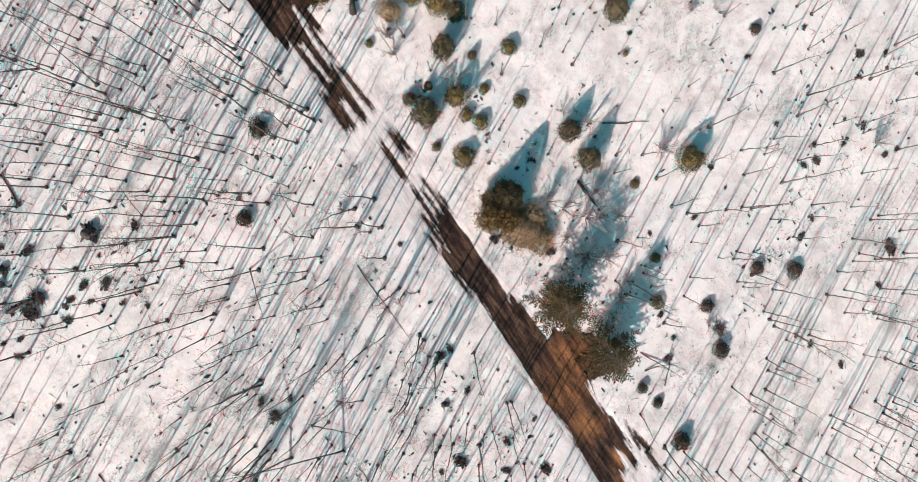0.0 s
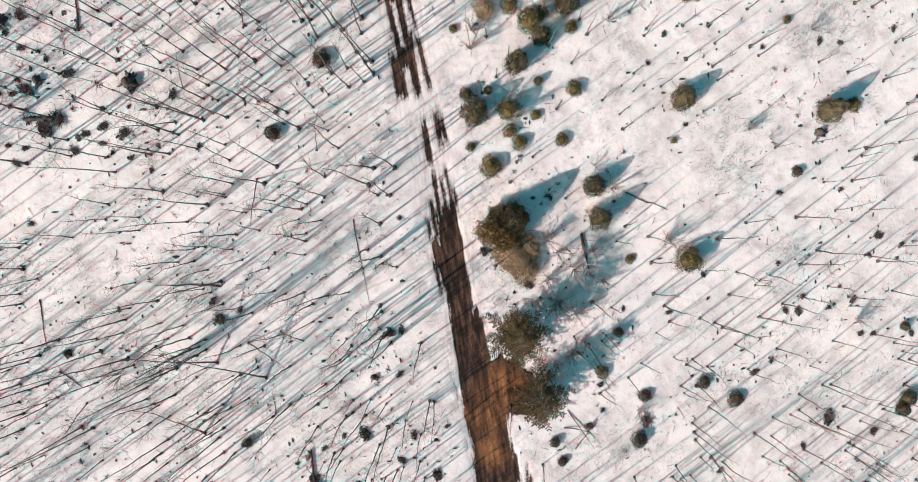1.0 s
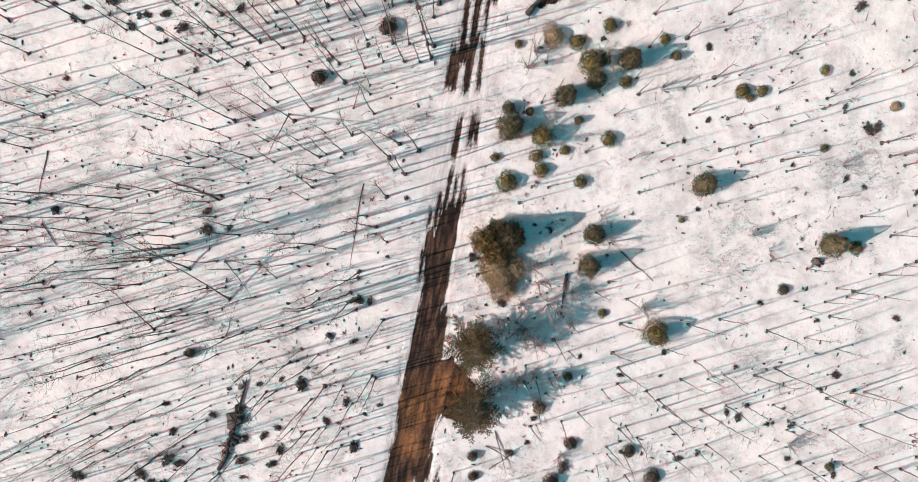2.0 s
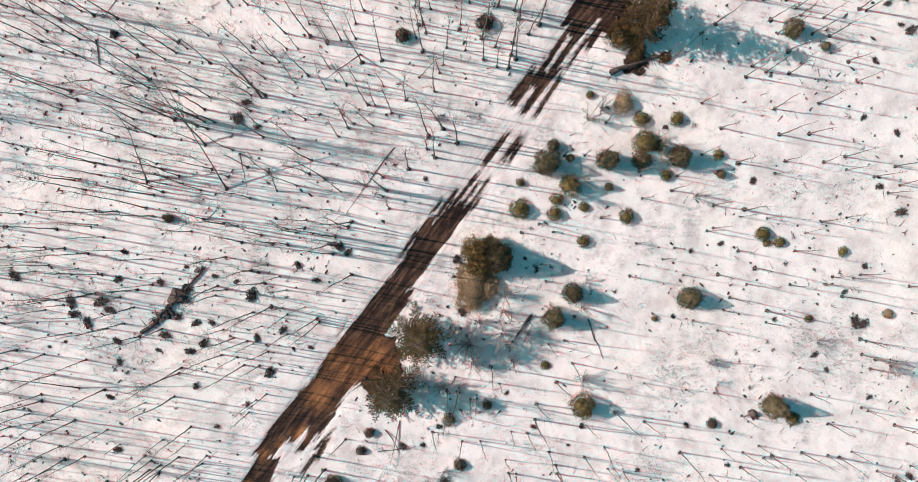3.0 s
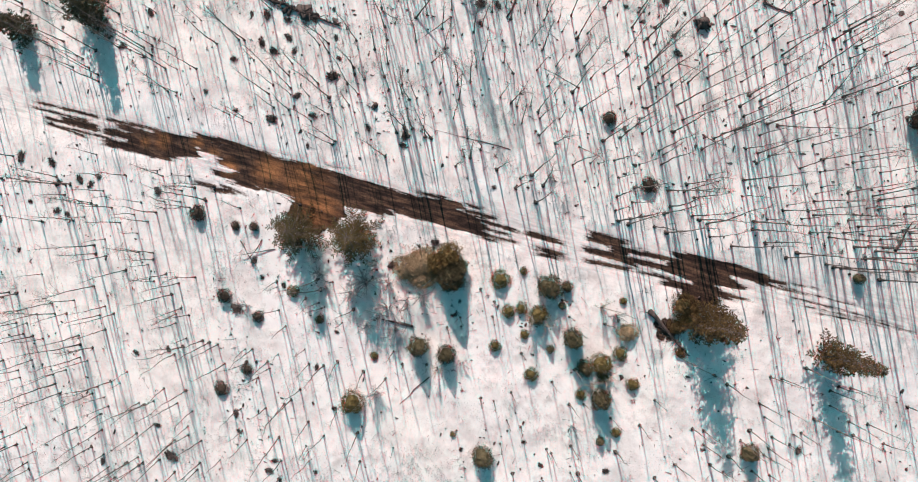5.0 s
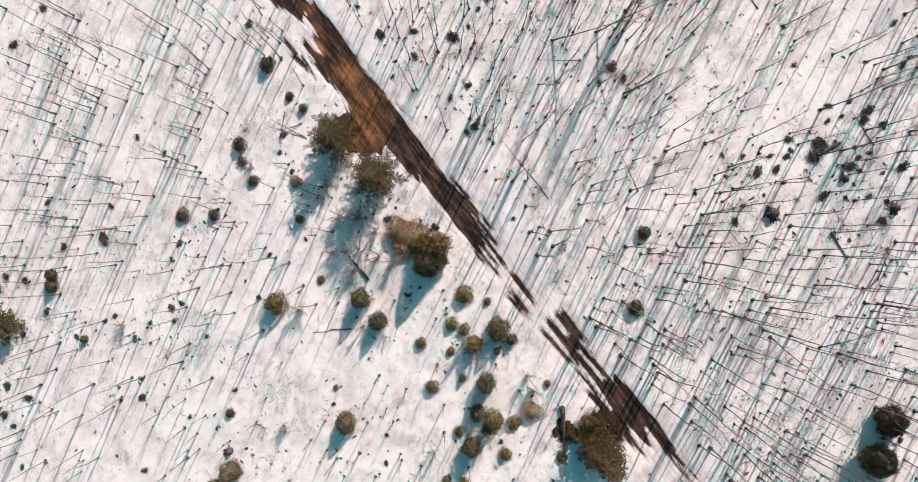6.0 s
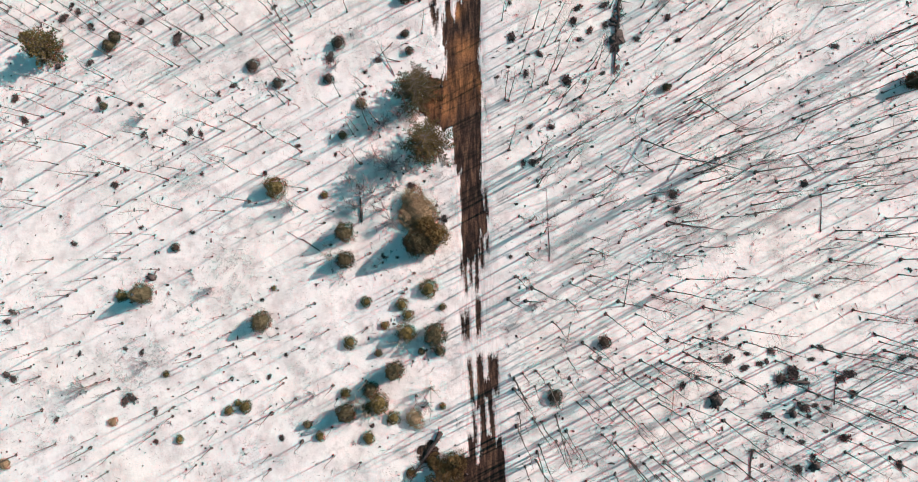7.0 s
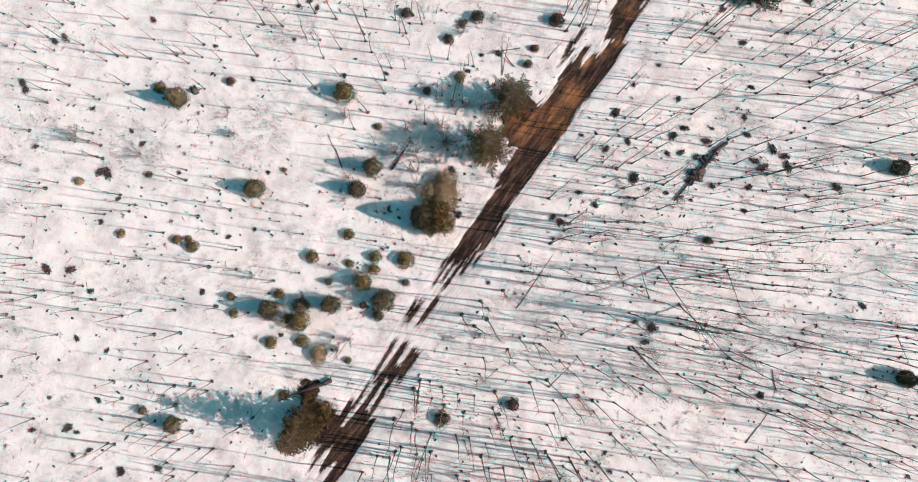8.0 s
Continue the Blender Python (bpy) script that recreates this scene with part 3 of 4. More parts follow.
# ---- evergreen shrubs and conifers ----
def round_shrub(rng, blades, tall, fine=1.0, ragged=1.0, point=1.7):
    """A bushy young evergreen of unit radius: needle sprays over an egg-shaped crown round a short stem."""
    stem, crown = Shape(), Shape()
    stem.tube([(0, 0, -0.1), (0.02, 0.01, 0.3), (0.0, 0.03, 0.85 * tall)], [0.07, 0.05, 0.02], 6)
    for _ in range(9):
        w = rng.uniform(0, 6.28)
        stem.twig((0, 0, rng.uniform(0.05, 0.5)), (math.cos(w) * 0.7, math.sin(w) * 0.7, rng.uniform(0.2, 0.7)), 0.025)
    seed = rng.uniform(0, 90)
    crown.lump((0, 0, 0.05), 0.55, 0.55, 0.66 * tall, rng, 0.2, 5, 10)
    for _ in range(blades):
        w, u = rng.uniform(0, 6.28), 1 - rng.random() ** 0.62
        reach = 0.93 * (1 - u ** point) * (0.75 + 0.25 * min(1.0, u * 6))
        q = 1 + ragged * 0.42 * noise.noise((math.cos(w) * 1.6 + seed, math.sin(w) * 1.6, u * 2.6)) + 0.2 * noise.noise((math.cos(w) * 4 + seed, math.sin(w) * 4, u * 6))
        r = reach * q * (rng.uniform(0.72, 1.0) if rng.random() < 0.93 else rng.uniform(1.0, 1.22))
        out = Vector((math.cos(w), math.sin(w), 0.35 + 0.9 * u))
        way = out + Vector((rng.uniform(-1, 1), rng.uniform(-1, 1), rng.uniform(-0.6, 0.9))) * 0.75
        crown.blade((math.cos(w) * r, math.sin(w) * r, 0.06 + u * tall * 0.97), way, rng.uniform(0.10, 0.24) * fine, rng.uniform(0.05, 0.10) * fine, rng)
    return stem, crown


def leafless_bush(rng, limbs, spread=1.0):
    """Grey limbs rising from one foot, dividing into a haze of twigs; unit height about 1.6."""
    stems, fine = Shape(), Shape()
    for _ in range(limbs):
        w, out = rng.uniform(0, 6.28), rng.uniform(0.25, 1.0) * spread
        a, tip = Vector((math.cos(w) * 0.06, math.sin(w) * 0.06, -0.05)), Vector((math.cos(w) * out, math.sin(w) * out, rng.uniform(0.7, 1.6)))
        bend = a.lerp(tip, 0.5) + Vector((rng.uniform(-0.1, 0.1), rng.uniform(-0.1, 0.1), 0.15))
        stems.tube([a, bend, tip], [0.022, 0.015, 0.006], 4)
        for _ in range(9):
            b = bend.lerp(tip, rng.random())
            d = Vector((rng.uniform(-1, 1), rng.uniform(-1, 1), rng.uniform(0, 1.2))) * rng.uniform(0.15, 0.36)
            fine.twig(b, b + d, 0.007)
            c = b + d * 0.5
            for _ in range(2):
                fine.twig(c, c + Vector((rng.uniform(-1, 1), rng.uniform(-1, 1), rng.uniform(-0.2, 1))) * 0.15, 0.005)
    return stems, fine


def bough_shapes(rng, foot, w, length, rise, blade, lush):
    """One bough: a bowed limb with side shoots, and the needle sprays that they carry."""
    wood, needles = Shape(), Shape()
    way, side = Vector((math.cos(w), math.sin(w), 0)), Vector((-math.sin(w), math.cos(w), 0))
    mid = foot + way * length * 0.55 + Vector((0, 0, length * (rise - 0.05))) + side * length * rng.uniform(-0.06, 0.06)
    tip = foot + way * length + Vector((0, 0, length * (rise + 0.06)))
    wood.tube([foot, mid, tip], [0.014 + 0.014 * length, 0.010 + 0.008 * length, 0.006], 5)
    n = max(3, int(length / 0.2))
    for k in range(n + 1):
        h = 0.14 + 0.86 * k / n
        p = foot.lerp(mid, h / 0.55) if h < 0.55 else mid.lerp(tip, (h - 0.55) / 0.45)
        for hand in (-1, 1):
            if rng.random() < 0.12:
                continue
            reach = (0.16 + 0.34 * length * (1.05 - h)) * rng.uniform(0.6, 1.2)
            d = (way * rng.uniform(0.5, 0.9) + side * hand * rng.uniform(0.5, 0.95) + Vector((0, 0, rng.uniform(-0.15, 0.3)))).normalized()
            end = p + d * reach
            wood.twig(p, end, 0.012)
            for _ in range(max(3, int((2.5 + reach * 11) * lush))):
                q = p.lerp(end, rng.uniform(0.1, 1.0))
                spray = d + Vector((rng.uniform(-0.8, 0.8), rng.uniform(-0.8, 0.8), rng.uniform(-0.3, 0.7)))
                needles.blade(q, spray, blade * rng.uniform(0.6, 1.15), blade * rng.uniform(0.26, 0.42), rng)
    for _ in range(4):
        needles.blade(tip, way + Vector((rng.uniform(-0.6, 0.6), rng.uniform(-0.6, 0.6), rng.uniform(0, 0.6))), blade, blade * 0.35, rng)
    return wood, needles


rng = random.Random(23)
SHRUBS = {}
for kind, mat in (("dark", DARK_NEEDLES), ("olive", OLIVE_NEEDLES), ("tan", TAN_LEAVES), ("rusty", RUSTY_NEEDLES), ("golden", GOLDEN_NEEDLES), ("brown", BROWN_LEAVES)):
    SHRUBS[kind] = []
    for k in range(3):
        s, c = round_shrub(rng, 4200, rng.uniform(2.3, 2.9), 0.5, 0.9, 1.5) if kind == "dark" else round_shrub(rng, 3800, rng.uniform(1.8, 2.3), 0.5, 0.9, 1.7)
        SHRUBS[kind].append((s.mesh("stem", BARK, True), c.mesh("crown", mat)))
SHRUB_WORDS = {"dark": "dark green round evergreen shrub in snow", "olive": "olive green round evergreen shrub in snow", "tan": "dry tan leafy shrub in snow", "rusty": "rusty brown evergreen shrub in snow", "golden": "golden-brown evergreen shrub in snow", "brown": "dark brown withered low shrub in snow"}


def plant_shrub(x, y, r, kind):
    ob = tagged(new("dry_shrub" if kind in ("tan", "brown") else "evergreen_shrub"), ("small " if r < 0.55 else "") + SHRUB_WORDS[kind], "shrub", kind + " shrubs on the slope")
    ob.matrix_basis = at_ground(x, y, rng.uniform(0, 360), r, 0.02) @ Matrix.Diagonal((rng.uniform(0.9, 1.1), rng.uniform(0.9, 1.1), rng.uniform(0.9, 1.15) * (0.42 if kind == "tan" else 0.82 if r > 0.9 else 0.65 if kind == "dark" else 0.48), 1))
    stem, crown = rng.choice(SHRUBS[kind])
    part("stem", stem, ob)
    part("crown", crown, ob)
    return ob


# x, y, radius
DARK_SPOTS = [(-0.5, 3.6, 1.14), (-0.9, 4.9, 0.57), (2.8, 6.5, 0.95), (6.6, 9.8, 1.0), (4.7, 8.0, 0.75), (0.6, 5.0, 0.37), (4.1, 5.2, 0.37),
              (7.0, -2.4, 0.97), (7.1, -4.7, 1.07), (14.1, 2.7, 1.05), (7.5, -13.1, 0.45), 
              (30.2, -22.6, 0.78), (30.3, -16.7, 0.46), (24.85, 0.45, 1.12)]
DARK_SPOTS_FAR = [(-7.3, 23.7, 0.5), (9.9, 10.9, 0.42), 
                  (-19.5, -16.2, 0.4), (7.1, 21.1, 0.88), (9.7, 21.8, 0.42), (29.7, -23.4, 0.73)]
OLIVE_SPOTS = [(13.3, -8.6, 1.08), (0, 0, 0.85), (-1.1, 1.5, 0.37), (1.8, 3.5, 0.92), (1.7, 2.2, 0.54), (2.2, 1.3, 0.62), (3.6, 3.0, 0.46), (4.0, 9.1, 1.0), (4.9, 9.6, 0.6), (2.8, 10.2, 0.6),
               (-1.1, 9.2, 0.36), (6.5, 4.4, 0.6), (5.2, 1.1, 0.52), (27.0, 0.7, 0.6), (9.0, -7.9, 0.4), (5.9, -15.9, 0.6),
               (15.2, 9.7, 0.6), (16.6, 10.0, 0.48), (15.9, 9.4, 0.35), (13.2, 0.0, 0.27), (4.8, 11.8, 0.59), (8.8, 11.8, 0.47), (20.8, 12.4, 0.42), (22.4, 7.2, 0.35), (6.8, 8.4, 0.48)]
BROWN_SPOTS = [(8.9, -18.3, 0.6), (8.1, -21.6, 0.72), (13.6, -18.1, 0.6), (16.0, -19.9, 0.68), (22.3, -3.5, 0.55), (-9.8, 8.3, 0.75), (-13.7, 4.1, 0.66),
               (2.0, -25.6, 0.84), (2.1, -22.1, 0.5), (1.7, -20.5, 0.5)]
RUSTY_SPOTS = [(-2.0, 13.3, 1.15), (-0.4, 13.4, 0.7), (1.4, 14.3, 0.5)]
GOLDEN_SPOTS = [(-1.3, 14.0, 1.0)]
TAN_SPOTS = [(0.45, -6.0, 1.4), (1.35, -7.3, 1.3), (0.9, -6.6, 1.35), (1.7, -5.9, 1.1), (1.1, 10.2, 0.85), (26.9, 11.2, 0.45), (36.6, 14.9, 0.6)]
for kind, rows in (("dark", DARK_SPOTS + DARK_SPOTS_FAR), ("olive", OLIVE_SPOTS), ("tan", TAN_SPOTS), ("rusty", RUSTY_SPOTS), ("golden", GOLDEN_SPOTS), ("brown", BROWN_SPOTS)):
    for x, y, r in rows:
        plant_shrub(x, y, r, kind)


def plant_conifer(x, y, height, spread, mat, label, whorls=10, per=6, blade=0.26, cone=1.0, skirt=0.12, lush=1.0, uneven=0.25):
    """A conifer: straight tapering trunk and whorls of boughs, each bough with its needles."""
    ob = tagged(new("conifer"), label, "tree", "conifers on the slope")
    ob.matrix_basis = at_ground(x, y, 0, 1, 0.05)
    trunk, seed = Shape(), rng.uniform(0, 90)
    trunk.tube([(0, 0, -0.2), (0.02, 0, height * 0.4), (0, 0.03, height * 0.99)], [0.022 * height, 0.014 * height, 0.012], 8)
    part("trunk", trunk.mesh("trunk", BARK, True), ob)
    for k in range(whorls):
        h = skirt + (0.95 - skirt) * k / (whorls - 1)
        reach = spread * (1 - (h - skirt) / (1 - skirt)) ** cone + 0.16
        turn, count = rng.uniform(0, 6.28), per if h < 0.75 else max(4, per - 2)
        for i in range(count):
            w = turn + 2 * math.pi * i / count + rng.uniform(-0.25, 0.25)
            length = reach * rng.uniform(0.78, 1.08) * (1 + 2 * uneven * noise.noise((math.cos(w) * 1.3 + seed, math.sin(w) * 1.3, h * 1.5)))
            foot = Vector((0, 0, height * h + rng.uniform(-0.15, 0.15)))
            wood, needles = bough_shapes(rng, foot, w, length, rng.uniform(-0.12, 0.12) + 0.3 * max(0.0, h - 0.6), blade, lush * (1.25 - 0.95 * h))
            bough = part("bough", wood.mesh("bough", BARK), ob)
            part("needles", needles.mesh("needles", mat), bough)
    tuft = Shape()
    for _ in range(14):
        tuft.blade((0, 0.03, height * rng.uniform(0.9, 0.99)), (rng.uniform(-0.6, 0.6), rng.uniform(-0.6, 0.6), 1), blade * 0.8, blade * 0.28, rng)
    part("leader", tuft.mesh("leader", mat), ob)
    return ob


def plant_spreading(x, y, r, tall, mat, label, stretch=1.0, turn=0.0):
    """A broad dense evergreen reaching to the snow."""
    st, c = round_shrub(rng, 11000, tall, 0.45, 1.1, 2.2)
    ob = tagged(new("conifer"), label, "tree", "conifers on the slope")
    ob.matrix_basis = at_ground(x, y, turn, r, 0.03) @ Matrix.Diagonal((stretch, 1 / stretch, 1, 1))
    part("trunk", st.mesh("trunk", BARK, True), ob)
    part("crown", c.mesh("crown", mat), ob)


def plant_lobed(x, y, lobes, label):
    """A young conifer of several leaders: each lobe of the crown a ragged mass of sprays on its own limb."""
    ob = tagged(new("conifer"), label, "tree", "conifers on the slope")
    ob.matrix_basis = at_ground(x, y, 0, 1, 0.05)
    trunk = Shape()
    for lx, ly, high, r, mat in lobes:
        dx, dy = lx - x, ly - y
        base = stand(lx, ly) - stand(x, y)
        c = Vector((dx, dy, base + high))
        trunk.tube([(0, 0, -0.1), (dx * 0.6, dy * 0.6, c.z * 0.45), tuple(c + Vector((0, 0, 0.6 * r)))], [0.09, 0.06, 0.015], 6)
        crown, seed = Shape(), rng.uniform(0, 90)
        crown.lump((c.x, c.y, c.z - 0.75 * r), 0.62 * r, 0.62 * r, 1.2 * r, rng, 0.5, 5, 11)
        for _ in range(int(3600 * r)):
            w, up = rng.uniform(0, 6.28), rng.uniform(-0.75, 1.0)
            flat = math.sqrt(max(0.0, 1 - up * up))
            d = Vector((math.cos(w) * flat, math.sin(w) * flat, up))
            q = 0.9 + 0.55 * noise.noise(d * 1.7 + Vector((seed, 0, 0))) + 0.28 * noise.noise(d * 5 + Vector((0, seed, 0)))
            q *= rng.uniform(0.7, 1.0) if rng.random() < 0.92 else rng.uniform(1.0, 1.3)
            way = d * 0.9 + Vector((rng.uniform(-1, 1), rng.uniform(-1, 1), rng.uniform(-0.4, 1.0))) * 0.8
            crown.blade(c + Vector((d.x * r * q, d.y * r * q, d.z * r * q * 1.15)), way, rng.uniform(0.07, 0.17), rng.uniform(0.03, 0.065), rng)
        part("crown", crown.mesh("crown", mat), ob)
    part("trunk", trunk.mesh("trunk", BARK, True), ob)


plant_spreading(0.95, -3.75, 1.25, 2.65, DARK_NEEDLES, "dark bushy young conifer beside the muddy track")
plant_lobed(-0.5, -4.0, [(-0.75, -4.35, 0.7, 0.95, GOLDEN_NEEDLES), (-0.1, -3.4, 0.7, 0.7, DARK_NEEDLES), (0.2, -5.1, 0.7, 0.95, GOLDEN_NEEDLES)], "golden-olive bushy young conifer beside the muddy track")
plant_conifer(0.15, -12.0, 5.0, 2.35, BOUGH_NEEDLES, "olive conifer with broad boughs at the edge of the track", 9, 9, 0.105, cone=0.7, skirt=0.12, lush=5.2, uneven=0.17)
plant_conifer(1.0, -16.6, 5.0, 2.05, DUSKY_NEEDLES, "dark conifer with broad boughs at the edge of the track", 9, 9, 0.105, cone=0.7, skirt=0.12, lush=5.2, uneven=0.17)
plant_conifer(-1.3, 14.9, 6.9, 1.6, RUSTY_NEEDLES, "tall rusty-brown conifer beside the track", 13, 9, 0.16, cone=0.75, lush=2.4, uneven=0.2)
plant_conifer(-1.6, 23.4, 6.8, 1.15, RUSTY_NEEDLES, "tall rusty-brown conifer farther along the track", 13, 8, 0.16, cone=0.8, lush=2.4, uneven=0.2)
plant_conifer(-12.0, -38.9, 4.9, 1.5, DARK_NEEDLES, "dark narrow conifer in the sapling stand", 11, 7)
plant_conifer(-11.0, -38.1, 3.4, 1.0, DARK_NEEDLES, "small dark narrow conifer in the sapling stand", 8, 6)
plant_conifer(-8.8, -45.2, 2.9, 1.3, DARK_NEEDLES, "dark narrow conifer in the sapling stand", 8, 7)
plant_spreading(-18.6, 24.0, 1.15, 1.6, BROWN_LEAVES, "dark brownish bushy conifer in the sapling stand")
plant_spreading(-16.3, 25.5, 1.25, 2.0, DARK_NEEDLES, "dark bushy conifer in the sapling stand")
plant_conifer(36.4, -22.5, 4.2, 1.7, OLIVE_NEEDLES, "olive conifer standing apart in snow", 10, 8)
plant_spreading(-37.7, -15.9, 0.75, 2.2, DARK_NEEDLES, "small dark bushy conifer in the sapling stand")
plant_spreading(-29.5, -31.2, 0.8, 1.9, DARK_NEEDLES, "small dark bushy conifer in the sapling stand")

rng = random.Random(37)
BUSHES = []
for limbs in (32, 24, 17):
    st, fi = leafless_bush(rng, limbs)
    BUSHES.append((st.mesh("stem_frame", GREY_TWIG, True), fi.mesh("crown", GREY_TWIG)))
# x, y, size
for x, y, size in [(3.4, -10.2, 1.5), (4.9, -7.9, 1.5), (3.2, -5.6, 1.1), (3.9, -6.6, 1.2), (4.6, -11.2, 1.1), (5.6, -8.4, 1.2), (4.9, -13.3, 0.9), (6.9, -9.2, 0.9), (7.4, -1.0, 0.7), (2.9, -8.4, 1.0), (6.4, -6.8, 1.0), (3.9, -14.2, 0.9), (2.6, -14.6, 1.0),
                   (-8.4, 1.3, 0.45), (-6.9, 2.8, 0.4), (18.9, 0.0, 0.7), (24.3, 6.4, 0.8), (-26.5, -10.0, 1.0), (9.5, 8.6, 0.8), (12.0, -6.9, 1.1),
                   (20.5, -0.8, 0.6), (8.4, -19.5, 0.9), (0.2, 9.0, 0.9), (26.5, -15.5, 0.9), (30.0, 8.5, 1.0)]:
    ob = tagged(new("leafless_bush"), "grey leafless twiggy bush in snow", "bush", "leafless bushes on the slope")
    ob.matrix_basis = at_ground(x, y, rng.uniform(0, 360), size, 0.03)
    for name, me in zip(("stem_frame", "crown"), rng.choice(BUSHES)):
        part(name, me, ob)


st, fi = leafless_bush(rng, 9, 0.8)
pale_stems, pale_twigs = st.mesh("stem_frame", PALE_BARK, True), fi.mesh("crown", PALE_BARK)
for x, y, size in [(1.9, 3.3, 1.5), (2.6, 4.4, 1.1), (-0.1, 7.9, 1.3), (4.7, 9.4, 1.4), (5.9, 9.0, 1.2), (8.3, -2.6, 1.2), (2.0, -9.8, 1.5)]:
    ob = tagged(new("leafless_bush"), "pale bare bush rising among evergreen shrubs", "bush", "pale bushes among the shrubs")
    ob.matrix_basis = at_ground(x, y, rng.uniform(0, 360), size, 0.03)
    part("stem_frame", pale_stems, ob)
    part("crown", pale_twigs, ob)


# ---- dead wood ----
def stump_shapes(rng):
    """A broken dark stump of unit radius with splayed roots and shreds of bark."""
    body, roots = Shape(), Shape()
    body.tube([(0, 0, -0.1), (0.02, 0, 0.25), (0.05, 0.02, 0.6), (0.07, 0.05, 0.75)], [0.55, 0.4, 0.34, 0.2], 9)
    for _ in range(7):
        w = rng.uniform(0, 6.28)
        reach = rng.uniform(0.75, 1.25)
        roots.tube([(0, 0, 0.22), (math.cos(w) * 0.5, math.sin(w) * 0.5, 0.14), (math.cos(w + 0.2) * reach, math.sin(w + 0.2) * reach, 0.0)], [0.2, 0.14, 0.04], 5)
    roots.lump((0, 0, 0), 0.75, 0.7, 0.18, rng, 0.6, 3, 10)
    return body, roots


def brush_shapes(rng):
    """A low dark heap of litter and broken twigs, unit radius."""
    heap, sticks = Shape(), Shape()
    heap.lump((0, 0, 0), 0.42, 0.32, 0.13, rng, 0.8, 4, 15)
    for _ in range(16):
        w, q = rng.uniform(0, 6.28), rng.uniform(0.15, 0.7)
        heap.lump((math.cos(w) * q, math.sin(w) * q * 0.75, 0), rng.uniform(0.06, 0.26), rng.uniform(0.06, 0.22), rng.uniform(0.06, 0.2), rng, 0.8, 3, 9)
    for _ in range(110):
        w, d = rng.uniform(0, 6.28), rng.uniform(0, 6.28)
        q = rng.uniform(0.1, 0.65)
        p = Vector((math.cos(w) * q, math.sin(w) * q * 0.75, rng.uniform(0.02, 0.2)))
        sticks.twig(p, p + Vector((math.cos(d), math.sin(d), rng.uniform(-0.15, 0.35))) * rng.uniform(0.2, 0.75), rng.uniform(0.015, 0.032))
    return heap, sticks


rng = random.Random(41)
STUMPS = [tuple(sh.mesh(n, m, True) for sh, n, m in zip(stump_shapes(rng), ("stump_body", "roots"), (ROTTEN, LITTER))) for _ in range(2)]
HEAPS = [tuple(sh.mesh(n, m) for sh, n, m in zip(brush_shapes(rng), ("litter_mound", "stick_tangle"), (LITTER, ROTTEN))) for _ in range(4)]
STUMP_SPOTS = [(-21.7, 8.3, 0.75), (-29.3, -8.0, 0.42), (24.3, -0.9, 0.6), (-26.9, 9.1, 0.5), (-28.1, 12.7, 0.6), (-10.3, -13.2, 0.4)]
HEAP_SPOTS = [(-23.8, 5.9, 0.4), (-28.5, 8.5, 0.3), (-24.9, 5.6, 0.35), (-25.8, 4.7, 0.4), (-22.7, 5.3, 0.5), (-19.3, 7.3, 0.4), (-19.6, -7.4, 0.6), (-11.7, -17.1, 0.62),
              (-8.5, -13.3, 0.35), (-7.2, -21.2, 0.55), (-17.5, -20.5, 0.42), (8.8, -20.2, 0.75), (25.3, 9.3, 0.6), (5.8, 24.3, 0.4), (9.7, 10.9, 0.35)]
HEAP_SPOTS_FAR = [(-15.0, -23.7, 0.5), (-13.7, -21.5, 0.42), (-26.2, -26.7, 0.6), (23.8, 18.3, 0.5), (22.2, 17.2, 0.5), (36.6, 7.9, 0.5), (23.5, -22.9, 0.7), (35.4, -25.7, 0.6), (33.9, -26.2, 0.5),
                  (26.0, 9.6, 0.5), (-27.2, 6.3, 0.75), (-27.7, 8.7, 0.55), (-29.3, 8.7, 0.3), (-31.1, 6.2, 0.5), (-30.3, 10.7, 0.5), (-33.7, 12.5, 0.4), (-9.5, -19.6, 0.4), (-12.4, -22.4, 0.5), (-15.6, -19.8, 0.45)]
for x, y, r in STUMP_SPOTS:
    ob = tagged(new("tree_stump"), "dark broken stump with splayed roots in snow", "stump", "stumps in the stand")
    ob.matrix_basis = at_ground(x, y, rng.uniform(0, 360), r, 0.02)
    for name, me in zip(("stump_body", "roots"), rng.choice(STUMPS)):
        part(name, me, ob)
HEAP_SPOTS_WEST = [(-26.4, 6.7, 0.7), (-28.0, 6.8, 0.27), (-28.0, 9.3, 0.3), (-26.9, 13.0, 0.48), (-27.4, 11.1, 0.33), (-28.0, 12.1, 0.33), (-30.4, 6.6, 0.45), (-29.3, 4.4, 0.34), (-22.6, 3.8, 0.28),
                   (-21.6, 2.9, 0.28), (-28.8, 7.8, 0.23), (-25.1, 9.3, 0.46), (-18.4, 4.0, 0.25), (-29.4, 0.6, 0.31), (-34.7, 5.0, 0.37), (-36.1, 2.3, 0.3), (-15.0, -21.9, 0.43),
                   (-13.1, -17.0, 0.29), (-32.6, -19.0, 0.39), (-5.9, -17.8, 0.25), (-7.9, -10.2, 0.4)]
